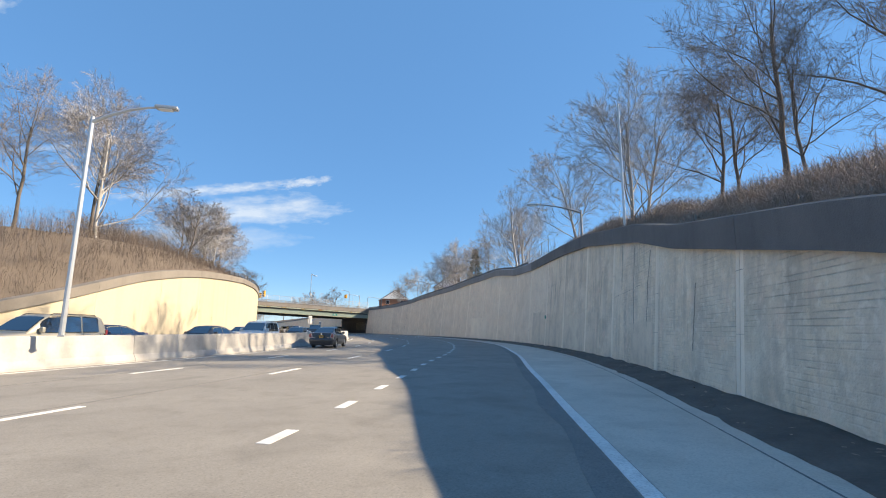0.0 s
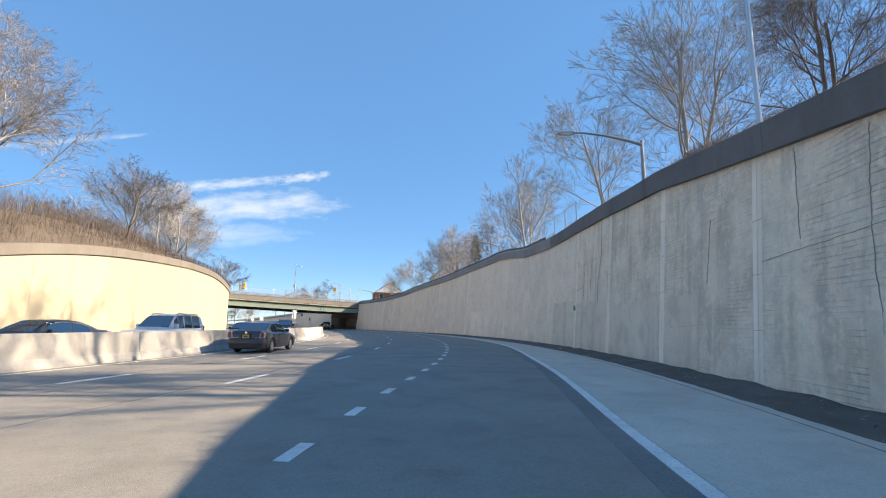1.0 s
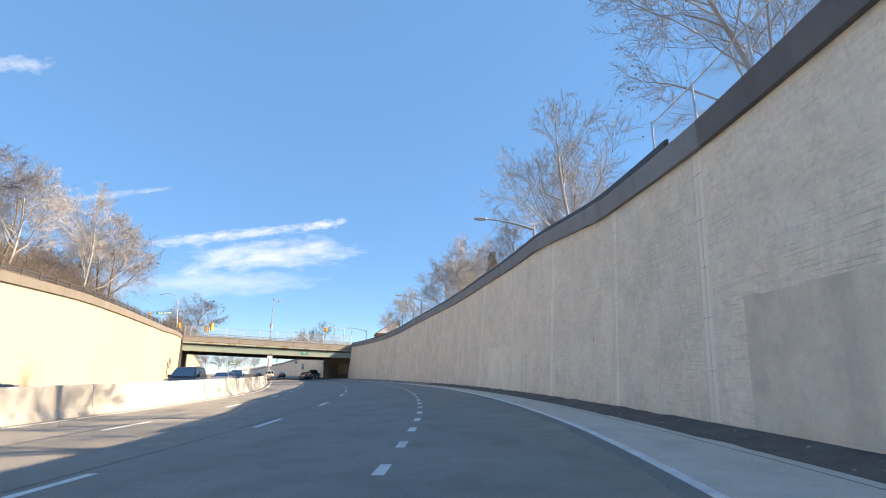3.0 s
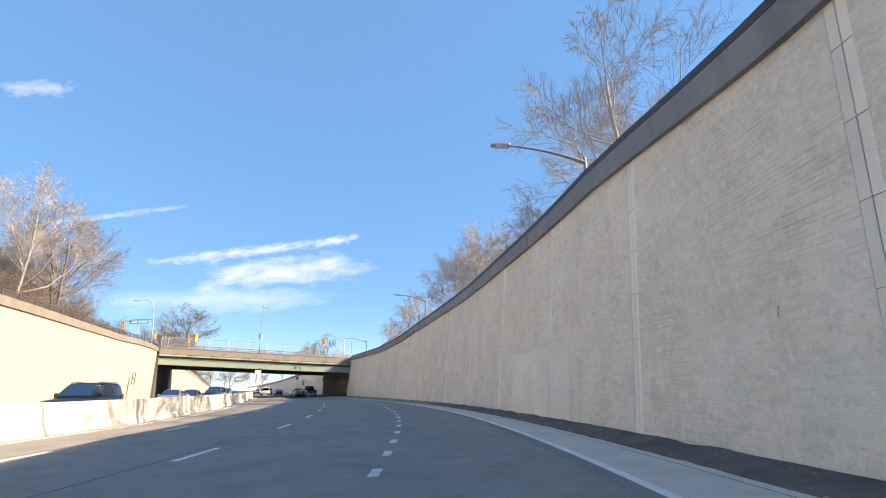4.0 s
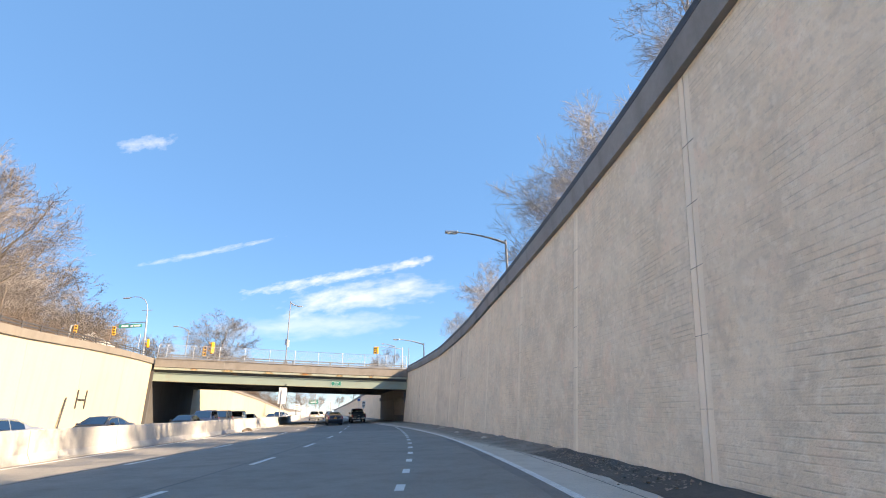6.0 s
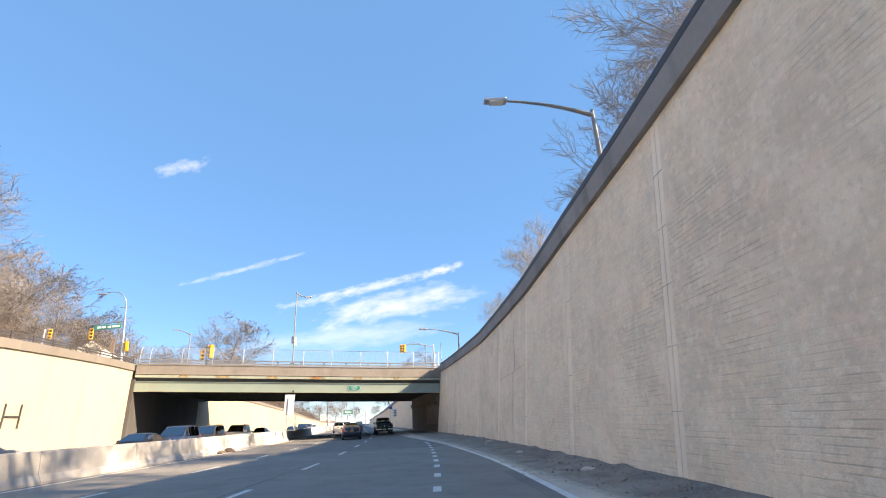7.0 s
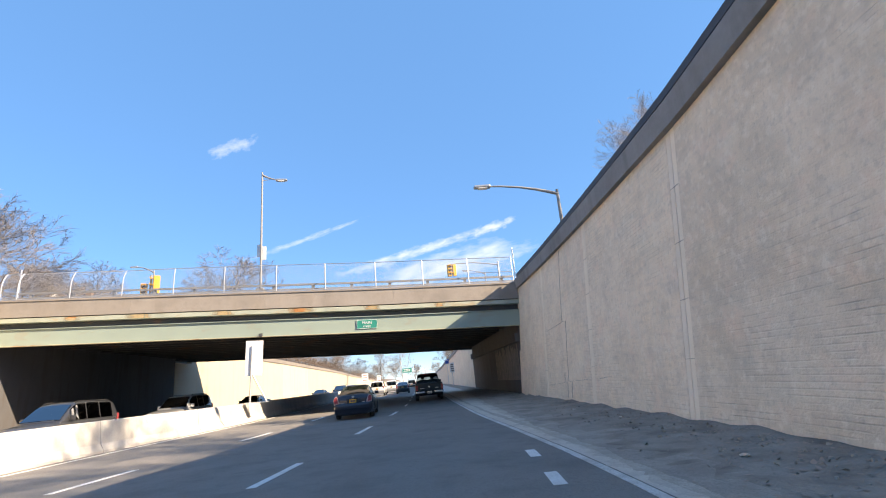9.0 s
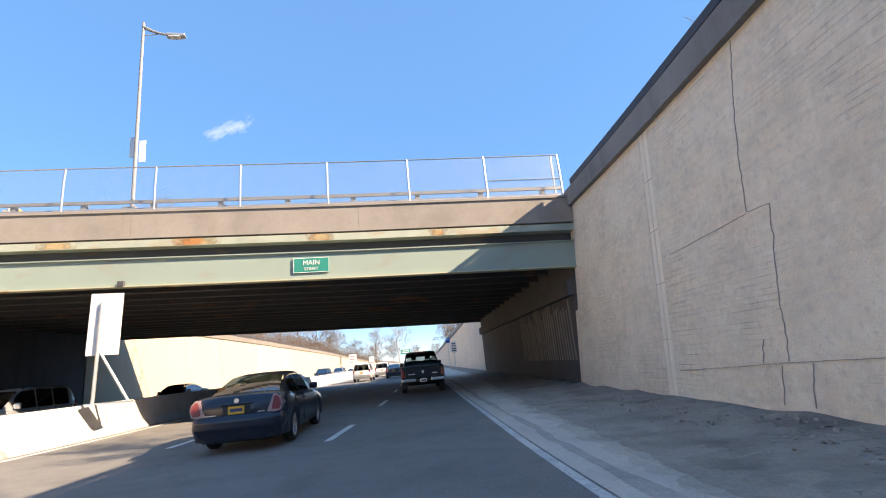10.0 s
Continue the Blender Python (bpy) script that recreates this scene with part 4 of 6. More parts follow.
def signal_box(parent, m):
    b = part("signal_housing", box(-0.17, -0.14, -0.5, 0.17, 0.14, 0.5, 0.03), M_YELLOW, parent, "yellow signal housing with dark lenses")
    b.matrix_local = m
    for i in range(3):
        part("lens", disc(0.115, 0.03, 16, "y", (0, -0.15, 0.32 - 0.32 * i)), M_LENS, b)
        part("visor", merged(tube([(-0.13, -0.12, 0.36 - 0.32 * i), (-0.1, -0.3, 0.4 - 0.32 * i)], 0.02, 5), tube([(0.13, -0.12, 0.36 - 0.32 * i), (0.1, -0.3, 0.4 - 0.32 * i)], 0.02, 5),
                            tube([(-0.1, -0.3, 0.42 - 0.32 * i), (0.1, -0.3, 0.42 - 0.32 * i)], 0.03, 5)), M_YELLOW, b)
    return b


def traffic_signal(base, h, arm, boxes, label):
    """A signal mast with one arm and its yellow housings, given as (place on the arm 0..1, turn)."""
    t = empty("traffic_signal", Matrix.Translation(base), label, "traffic light")
    part("mast", tube([(0, 0, 0), (0, 0, h)], [0.11, 0.08], 10), M_GALV, t)
    a = Vector(arm)
    p0 = Vector((0, 0, h - 0.3))
    part("arm", tube([p0, p0 + a * 0.5 + Vector((0, 0, 0.35)), p0 + a + Vector((0, 0, 0.35))], [0.06, 0.05, 0.04], 8), M_GALV, t)
    for u, turn in boxes:
        signal_box(t, Matrix.Translation(p0 + a * u + Vector((0, 0, -0.25))) @ Matrix.Rotation(radians(turn), 4, "Z") @ Matrix.Scale(1.1, 4))
    return t


traffic_signal((15.6, 30.3, 5.9), 5.6, (-4.5, 0, 0), ((1.02, 15), (0.92, -80)), "galvanised mast with yellow traffic lights over the bridge street")
post = empty("traffic_signal", Matrix.Translation((-13.2, 26.0, PAR_TOP(-13.2) - 0.8)), "grey post with two tall yellow traffic lights on the bridge", "traffic light")
part("mast", tube([(0, 0, 0), (0, 0, 4.3)], [0.1, 0.08], 10), M_POLE, post)
signal_box(post, Matrix.Translation((0.5, -0.1, 3.35)) @ Matrix.Rotation(radians(-65), 4, "Z") @ Matrix.Scale(1.6, 4))
signal_box(post, Matrix.Translation((-0.5, 0.0, 2.9)) @ Matrix.Rotation(radians(25), 4, "Z") @ Matrix.Scale(1.4, 4))
part("bracket", merged(tube([(-0.4, 0, 3.5), (0.4, 0, 3.5)], 0.03, 6), tube([(-0.4, 0, 2.6), (0.4, 0, 2.6)], 0.03, 6)), M_GALV, post)
traffic_signal((-28.9, 22.0, 8.3), 4.4, (0.5, 0.1, 0), ((1.0, 30),), "grey post with a yellow traffic light by the side street")
ms = traffic_signal((-18.2, 16.0, 7.6), 5.0, (-4.6, 3.6, 0), ((1.0, 30),), "tall mast with traffic light, street sign and lamp at the corner")
ms.matrix_basis = Matrix.Translation((-18.2, 16.0, 7.6)) @ Matrix.Rotation(radians(-4.5), 4, "Y")
part("sign_panel", box(-3.4, 1.5, 4.38, -0.9, 1.54, 4.82, 0.02), M_GREENSIGN, ms, "green street name panel")
for x in (-3.1, -2.7, -2.2, -1.75, -1.4):
    part("lettering_bar", box(x, 1.485, 4.5, x + 0.34, 1.5, 4.7), M_WHITE, ms)
part("lamp_pole", tube([(0, 0, 5.0), (0, 0, 6.3), (-0.12, 0.04, 6.95), (-0.42, 0.12, 7.5), (-0.95, 0.25, 7.88), (-1.6, 0.4, 8.0), (-2.3, 0.52, 7.95)], [0.075, 0.065, 0.055, 0.05, 0.045, 0.042, 0.04], 8), M_GALV, ms)
part("cross_arm", tube([(-0.55, 0, 6.15), (0.55, 0, 6.15)], 0.04, 6), M_GALV, ms)
h = part("lamp_head", lamp_head(), M_GALV, ms)
h.matrix_local = Matrix.Translation((-2.55, 0.57, 7.9))
signal_box(ms, Matrix.Translation((0.42, 0.0, 2.1)) @ Matrix.Rotation(radians(-75), 4, "Z"))
street_lamp((-18.6, 36.4, 7.6), 6.9, (-2.0, 0, 0.75), "grey street lamp beyond the bridge", M_POLE)
street_lamp((16.6, 44.0, 5.9), 7.5, (-2.4, 0, 0.6), "grey street lamp at the far corner of the bridge", M_POLE)
for x, y, hh in ((14.9, 21.0, 4.2), (-21.5, 24.0, 6.0), (18.5, 46.0, 6.5)):
    p = empty("sign_post", Matrix.Translation((x, y, 6.0)), "plain thin metal pole beside the bridge street", "pole")
    part("pole", tube([(0, 0, -0.5), (0, 0, hh)], 0.05, 8), M_GALV, p)

p = empty("utility_pole", Matrix.Translation(at(-114.2, -1.3, 6.6)), "tall thin metal pole on the bank behind the coping", "pole")
part("pole", tube([(0, 0, -0.4), (0, 0, 6.5)], [0.07, 0.05], 8), M_GALV, p)

# the back of a road sign on the median barrier
sb = empty("road_sign", pose(-2.15, BRIDGE_Y0 - 0.25, 1.04, 0, 1.5, 8), "back of a tall white road sign braced on the median barrier", "road sign")
part("panel", box(-0.48, 0.06, 1.5, 0.48, 0.09, 3.5, 0.015), M_BOARDBACK, sb)
part("post", tube([(-0.1, 0, 0), (-0.1, 0, 3.2)], 0.055, 8), M_GALV, sb)
part("brace", tube([(-0.05, 0.05, 1.6), (0.75, 0.35, 0.05)], 0.045, 8), M_GALV, sb)
part("foot", box(-0.3, -0.12, 0, 0.9, 0.4, 0.04, 0.008), M_GALV, sb)


def board_sign(place, w, hgt, post_h, label, material, turn=0.0, bars=3, bar_mat=M_BLACKPLASTIC):
    t = empty("road_sign", Matrix.Translation(place) @ Matrix.Rotation(radians(turn), 4, "Z"), label, "road sign")
    part("post", tube([(0, 0.05, 0), (0, 0.05, post_h + hgt)], 0.045, 8), M_GALV, t)
    part("panel", box(-w / 2, -0.02, post_h, w / 2, 0.02, post_h + hgt, 0.01), material, t)
    for i in range(bars):
        z = post_h + hgt * (0.78 - 0.62 * i / max(1, bars - 1))
        part("lettering_bar", box(-w * 0.36, -0.027, z - hgt * 0.05, w * 0.36, -0.021, z + hgt * 0.05), bar_mat, t)
    return t


board_sign(at(58, 16.0, 1.04), 1.15, 1.35, 1.15, "white road sign with reddish writing on the median", M_WHITE, bar_mat=M_REDWRITE)
board_sign(at(86, 16.0, 1.04), 1.0, 1.4, 1.1, "small white road sign farther along the median", M_WHITE, bars=2, bar_mat=M_REDWRITE)
board_sign(at(52, 0.75, 0), 0.75, 1.6, 2.3, "white road sign at the foot of the far wall", M_WHITE, bars=4)
board_sign(at(66, 0.75, 0), 0.75, 0.8, 4.2, "blue road sign at the foot of the far wall", M_BLUESIGN, bars=1, bar_mat=M_WHITE)
gs = empty("wall_sign", Matrix.Translation(at(-98.15, 0.06 - LEAN * 2.45, 2.45)) @ Matrix.Rotation(radians(heading(-98) - 62), 4, "Z"), "small green marker plate standing out from the wall joint", "marker sign")
part("panel", box(-0.085, -0.01, -0.13, 0.085, 0.01, 0.13, 0.005), M_GREENSIGN, gs)
part("bracket", box(0.06, -0.02, -0.03, 0.25, 0.02, 0.03), M_GALV, gs)

# overhead gantry far along the parkway
gan = empty("sign_gantry", Matrix.Translation(at(245, 9, 0)), "lattice sign gantry over the far parkway", "gantry")
part("leg", tube([(5.5, 0, 0), (5.5, 0, 8)], 0.22, 8), M_GALV, gan)
part("leg", tube([(-8.5, 0, 0), (-8.5, 0, 8)], 0.22, 8), M_GALV, gan)
for z in (6.9, 8.4):
    for y in (-0.4, 0.4):
        part("chord", tube([(-8.7, y, z), (5.7, y, z)], 0.09, 6), M_GALV, gan)
for i in range(12):
    x = -8.5 + i * 1.17
    part("lattice_bar", tube([(x, -0.4, 6.9), (x + 0.58, -0.4, 8.4), (x + 1.17, -0.4, 6.9)], 0.05, 5), M_GALV, gan)
part("sign_panel", box(-7.5, -0.7, 6.6, -2.2, -0.6, 9.0, 0.02), M_GREENSIGN, gan, "green direction panel")
for z in (8.3, 7.5):
    part("lettering_bar", box(-6.8, -0.72, z - 0.18, -3.0, -0.7, z + 0.18), M_WHITE, gan)

# small chain-link length at the start of the coping rail
cf = empty("chain_link_fence", Matrix.Identity(4), "rusty chain-link fence length behind the coping", "fence")
cs = [-96.5, -94.2, -91.8, -89.4]
cf_post = mesh_of("post", *tube([(0, 0, -0.1), (0, 0, 1.3), (0, -0.02, 1.78)], 0.035, 8), M_GALV)
for s0 in cs:
    o = part("post", cf_post, M_GALV, cf)
    o.location = at(s0, -LEAN * 7 - 0.45, cope_top_e(s0) - 0.1)
part("rail", tube([at(s0, -LEAN * 7 - 0.45, cope_top_e(s0) + 1.6) for s0 in cs], 0.022, 6), M_GALV, cf)
for a, b in zip(cs, cs[1:]):
    part("mesh_panel", ([at(a, -LEAN * 7 - 0.45, cope_top_e(a)), at(b, -LEAN * 7 - 0.45, cope_top_e(b)), at(b, -LEAN * 7 - 0.45, cope_top_e(b) + 1.6), at(a, -LEAN * 7 - 0.45, cope_top_e(a) + 1.6)], [(0, 1, 2, 3)]), M_LINK, cf)

# H-shaped frame on the sunlit wall, in place of a road sign's back
hm = empty("wall_bracket", Matrix.Translation(at(-17.2, LEFT_OFF - 0.05, 2.9)) @ Matrix.Rotation(radians(heading(-17)), 4, "Z"), "dark H-shaped frame on the sunlit wall", "bracket")
for q in ((-0.75, -0.75, -0.66, 0.8), (0.75, -0.75, 0.84, 0.8), (-0.66, -0.05, 0.75, 0.06)):
    part("bar", box(-0.02, q[0], q[1], 0.05, q[2], q[3], 0.01), M_DARKRAIL, hm)
# dark bar modelled where a post's cast shadow crosses the wall
pipe = empty("wall_pipe", Matrix.Translation(at(-20.6, LEFT_OFF - 0.08, 0.0)), "dark leaning bar standing in for a post's shadow on the sunlit wall", "pipe")
part("pipe", tube([(0.1, -0.5, 0.0), (0.02, 0.2, 3.0)], 0.06, 8), M_DARKRAIL, pipe)


# ---- vehicles ----
def lathe(profile, sides=28, x0=0.0):
    """Turns (radius, x) pairs round the x axis."""
    V, Fc = [], []
    k = len(profile)
    for i in range(sides):
        t = 2 * math.pi * i / sides
        V += [(x0 + x, r * math.cos(t), r * math.sin(t)) for r, x in profile]
    for i in range(sides):
        j = (i + 1) % sides
        for n in range(k - 1):
            Fc.append((i * k + n, i * k + n + 1, j * k + n + 1, j * k + n))
    return V, Fc


def loft(rings, caps=True):
    k = len(rings[0])
    V = [p for r in rings for p in r]
    Fc = []
    for i in range(len(rings) - 1):
        for j in range(k):
            j2 = (j + 1) % k
            Fc.append((i * k + j, i * k + j2, (i + 1) * k + j2, (i + 1) * k + j))
    if caps:
        Fc.append(tuple(range(k))[::-1])
        Fc.append(tuple((len(rings) - 1) * k + j for j in range(k)))
    return V, Fc


def grid_patch(f, nu, nv):
    V = [f(i / nu, j / nv) for i in range(nu + 1) for j in range(nv + 1)]
    return V, [(i * (nv + 1) + j, (i + 1) * (nv + 1) + j, (i + 1) * (nv + 1) + j + 1, i * (nv + 1) + j + 1) for i in range(nu) for j in range(nv)]


def prism(poly, y0, y1):
    """A polygon of (x, z) drawn out from y0 to y1."""
    n = len(poly)
    V = [(x, y0, z) for x, z in poly] + [(x, y1, z) for x, z in poly]
    Fc = [tuple(range(n)), tuple(range(2 * n - 1, n - 1, -1))] + [(i, i + n, (i + 1) % n + n, (i + 1) % n) for i in range(n)]
    return V, Fc


SEDAN = dict(L=4.82, w=0.895, zb=0.19, sill=0.23, r=0.325, ax=(-1.36, 1.42), belt=0.95,
             top=[(-2.41, 0.90), (-2.36, 1.02), (-2.2, 1.065), (-1.7, 1.06), (-1.2, 0.98), (0.9, 0.96), (1.3, 0.93), (2.0, 0.80), (2.3, 0.68), (2.41, 0.55)],
             roof=[(-1.95, 1.03), (-1.5, 1.22), (-1.0, 1.40), (-0.6, 1.455), (-0.1, 1.47), (0.3, 1.44), (0.8, 1.22), (1.25, 0.97)], rw=0.60, bw=0.80,
             rear=(-1.86, -1.02), front=(0.36, 1.16), sides=((-1.30, -0.50), (-0.44, 0.58)))
SUV = dict(L=5.0, w=0.97, zb=0.28, sill=0.34, r=0.385, ax=(-1.45, 1.50), belt=1.08,
           top=[(-2.5, 0.95), (-2.46, 1.05), (-2.3, 1.10), (0.9, 1.10), (1.3, 1.08), (2.1, 1.0), (2.4, 0.88), (2.5, 0.65)],
           roof=[(-2.46, 1.10), (-2.36, 1.55), (-2.26, 1.76), (-2.0, 1.83), (-0.6, 1.86), (0.2, 1.82), (0.55, 1.62), (1.2, 1.09)], rw=0.72, bw=0.88,
           rear=(-2.445, -2.285), front=(0.36, 1.1), sides=((-2.05, -1.25), (-1.18, -0.40), (-0.33, 0.62)))
PICKUP = dict(L=5.85, w=1.0, zb=0.36, sill=0.44, r=0.41, ax=(-1.75, 1.85), belt=1.16,
              top=[(-2.92, 1.0), (-2.88, 1.12), (-2.7, 1.14), (-0.7, 1.14), (-0.4, 1.15), (1.2, 1.15), (1.6, 1.14), (2.5, 1.06), (2.8, 0.92), (2.92, 0.7)],
              roof=[(-0.72, 1.14), (-0.64, 1.5), (-0.52, 1.82), (-0.2, 1.90), (0.6, 1.91), (0.95, 1.84), (1.2, 1.6), (1.75, 1.15)], rw=0.74, bw=0.90,
              rear=(-0.70, -0.55), front=(1.02, 1.68), sides=((-0.42, 0.25), (0.32, 1.12)))


def vehicle(kind, m, body, label, category, group="", plate=True, rear_view=True):
    """A parked road vehicle with its front towards +y, standing at m."""
    d = {"sedan": SEDAN, "suv": SUV, "pickup": PICKUP}[kind]
    name = {"sedan": "sedan_car", "suv": "suv_car", "pickup": "pickup_truck"}[kind]
    car = empty(name, m, label, category, group)
    L, w, r = d["L"], d["w"], d["r"]
    topz = lerp(d["top"])
    roofz = lerp(d["roof"])
    R = r + 0.07

    def width(y):
        u = min(1.0, (L / 2 - abs(y)) / 0.35)
        return w * (0.80 + 0.20 * math.sin(max(0, u) * math.pi / 2))

    def low(y):
        z = d["sill"] + (0.08 if abs(y) > L / 2 - 0.3 else 0.0)
        for a in d["ax"]:
            if abs(y - a) < R:
                z = max(z, r + math.sqrt(R * R - (y - a) ** 2) - 0.02)
        return z

    rings = []
    ys = sorted(set([-L / 2, -L / 2 + 0.02, L / 2 - 0.02, L / 2] + [round(-L / 2 + 0.05 + i * (L - 0.1) / 60, 3) for i in range(61)]))
    for y in ys:
        ww, zt, zs = width(y), topz(y), low(y)
        zb = d["zb"] + (0.12 if abs(y) > L / 2 - 0.12 else 0)
        zm = max(zs + 0.03, (d["sill"] + zt) / 2 + 0.05)
        half = [(0.70 * ww, zb), (0.90 * ww, zs), (0.975 * ww, zs + 0.01), (ww, zm), (0.985 * ww, zt - 0.13), (0.94 * ww, zt - 0.035), (0.80 * ww, zt), (0.4 * ww, zt + 0.02)]
        rings.append([(x, y, z) for x, z in half] + [(-x, y, z) for x, z in half[::-1]])
    V, Fc = loft(rings)
    part("body", mesh_of("body", V, Fc, body, True), body, car)
    # cabin
    r0, r1 = d["roof"][0][0], d["roof"][-1][0]

    def sect(y):
        zt = roofz(y)
        k = max(0.0, min(1.0, (zt - d["belt"]) / (1.45 - 0.95 if kind == "sedan" else 0.72)))
        return d["bw"], d["bw"] + (d["rw"] - d["bw"]) * k, zt

    rings = []
    for i in range(41):
        y = r0 + (r1 - r0) * i / 40
        b, t, zt = sect(y)
        base = d["belt"] - 0.05
        half = [(b, base), (b * 0.995, d["belt"]), (t + 0.0, max(d["belt"] + 0.005, zt - 0.07)), (t - 0.05, zt - 0.02), (t * 0.6, zt + 0.005), (t * 0.2, zt + 0.012)]
        rings.append([(x, y, z) for x, z in half] + [(-x, y, z) for x, z in half[::-1]])
    V, Fc = loft(rings)
    ring_y = lambda i: r0 + (r1 - r0) * i / 40
    open_faces = set()
    for i in range(40):
        mid = (ring_y(i) + ring_y(i + 1)) / 2
        for y0, y1 in d["sides"]:
            if y0 + 0.02 < mid < y1 - 0.02:
                open_faces |= {i * 12 + 1, i * 12 + 9}
        for y0, y1 in (d["rear"], d["front"]):
            if min(y0, y1) + 0.03 < mid < max(y0, y1) - 0.03:
                open_faces |= {i * 12 + j for j in (3, 4, 5, 6, 7)}
    Fc = [f for n, f in enumerate(Fc) if n not in open_faces]
    part("cabin", mesh_of("cabin", V, Fc, body, True), body, car)
    part("interior", box(-d["bw"] + 0.1, d["roof"][1][0] + 0.1, d["belt"] - 0.02, d["bw"] - 0.1, r1 - 0.45, d["belt"] + 0.045, 0.01), M_BLACKPLASTIC, car, "dark interior trim")
    rows_y = (-0.75, 0.2) if kind != "pickup" else (-0.2, 0.55)
    for y in rows_y:
        for x in (-0.36, 0.36):
            part("seat_back", box(x - 0.24, y - 0.07, d["belt"] + 0.03, x + 0.24, y + 0.07, d["belt"] + (0.15 if kind == "sedan" else 0.3), 0.04), M_SEAT, car)
            part("headrest", box(x - 0.13, y - 0.05, d["belt"] + (0.16 if kind == "sedan" else 0.32), x + 0.13, y + 0.05, d["belt"] + (0.33 if kind == "sedan" else 0.5), 0.04), M_SEAT, car)

    def top_patch(y0, y1):
        def f(u, v):
            y = y0 + (y1 - y0) * u
            _, t, zt = sect(y)
            x = (2 * v - 1) * (t - 0.075)
            return (x, y, zt + 0.021 + 0.006 * (1 - (2 * v - 1) ** 2) - 0.018 * abs(2 * v - 1) ** 3)
        return grid_patch(f, 8, 10)

    if kind == "sedan":
        part("rear_window", top_patch(*d["rear"]), M_CLEARGLASS, car, "sloped rear window")
    else:
        def rear_f(u, v):
            y = d["rear"][0] + (d["rear"][1] - d["rear"][0]) * u
            _, t, zt = sect(y)
            return ((2 * v - 1) * (t - 0.09), y - 0.022, zt)
        part("rear_window", grid_patch(rear_f, 6, 6), M_CLEARGLASS if kind == "pickup" else M_SMOKEGLASS, car, "dark rear window")
    part("windscreen", top_patch(*d["front"]), M_CLEARGLASS, car)
    for sgn in (1, -1):
        for y0, y1 in d["sides"]:
            def f(u, v):
                y = y0 + (y1 - y0) * u
                b, t, zt = sect(y)
                zlo, zhi = d["belt"] + 0.035, max(d["belt"] + 0.04, zt - 0.105)
                z = zlo + (zhi - zlo) * v
                k = (z - d["belt"]) / max(0.02, zt - 0.07 - d["belt"])
                return (sgn * (b * 0.995 + (t - b * 0.995) * k + 0.012), y, z)
            part("side_window", grid_patch(f, 8, 4), M_CLEARGLASS if kind == "sedan" else M_SMOKEGLASS, car)
        yd = d["sides"][-1]
        part("mirror", box(sgn * (w + 0.02) - 0.10, yd[1] - 0.02, d["belt"] + 0.02, sgn * (w + 0.02) + 0.10, yd[1] + 0.12, d["belt"] + (0.17 if kind == "sedan" else 0.24), 0.04), body, car)
        for y0, y1 in d["sides"]:
            part("door_handle", box(sgn * w * 0.985 - 0.02, y0 + 0.06, d["belt"] - 0.14, sgn * w * 0.985 + 0.02, y0 + 0.24, d["belt"] - 0.105, 0.008), M_CHROME if kind == "pickup" else body, car)
            part("door_seam", box(sgn * w * 0.992 - 0.006, y0 - 0.03, d["sill"] + 0.12, sgn * w * 0.992 + 0.006, y0 - 0.018, d["belt"] - 0.03), M_BLACKPLASTIC, car)
    # wheels
    for a in d["ax"]:
        for sgn in (1, -1):
            wh = part("wheel", mesh_of("wheel", *lathe([(r - 0.095, 0.09), (r - 0.03, 0.105), (r, 0.07), (r, -0.07), (r - 0.03, -0.105), (r - 0.095, -0.09)]), M_TYRE, True), M_TYRE, car, "black rubber tyre on an alloy rim")
            wh.location = (sgn * (w - 0.115), a, r)
            part("rim", mesh_of("rim", *lathe([(r - 0.09, 0.085 * sgn), (r - 0.12, 0.05 * sgn), (r - 0.13, 0.02 * sgn)], 24), M_RIM, True), M_RIM, wh)
            part("hub", disc(0.07, 0.02, 16, "x", (0.075 * sgn, 0, 0)), M_RIM, wh)
            for k in range(6):
                t = 2 * math.pi * k / 6
                part("spoke", tube([(0.07 * sgn, 0.05 * math.cos(t), 0.05 * math.sin(t)), (0.06 * sgn, (r - 0.115) * math.cos(t), (r - 0.115) * math.sin(t))], [0.028, 0.022], 5), M_RIM, wh)
            part("brake_disc", disc(r - 0.135, 0.02, 20, "x", (0.0, 0, 0)), M_BLACKPLASTIC, wh)
    # rear
    e = -L / 2
    if kind == "sedan":
        for sgn in (1, -1):
            out = [(0.58, 0.71), (0.74, 0.69), (0.84, 0.72), (0.868, 0.84), (0.845, 0.95), (0.77, 1.025), (0.70, 1.025), (0.645, 0.88)]
            part("tail_lamp", prism([(sgn * x, z) for x, z in out][::sgn], e - 0.012, e + 0.34), M_TAILCLEAR, car, "pale tail lamp with red lens")
            inn = [(0.665, 0.745), (0.81, 0.735), (0.85, 0.82), (0.835, 0.93), (0.77, 1.0), (0.715, 0.985)]
            part("tail_lens", prism([(sgn * x, z) for x, z in inn][::sgn], e - 0.017, e), M_TAIL, car, "red tail lens")
        inset = lerp([(0.25, 0.12), (0.41, 0.055), (0.46, 0.005), (0.60, 0.0), (0.65, 0.03), (0.70, 0.10)])

        def bumper(u, v):
            a, z = (u - 0.5) * math.pi, 0.25 + 0.45 * v
            k = 1 - inset(z)
            return (math.copysign(abs(math.sin(a)) ** 0.45, a) * 0.885 * (0.4 + 0.6 * k), e + 0.42 - 0.49 * k * abs(math.cos(a)) ** 0.32, z)
        part("bumper", mesh_of("bumper", *grid_patch(bumper, 40, 18), body, True), body, car)
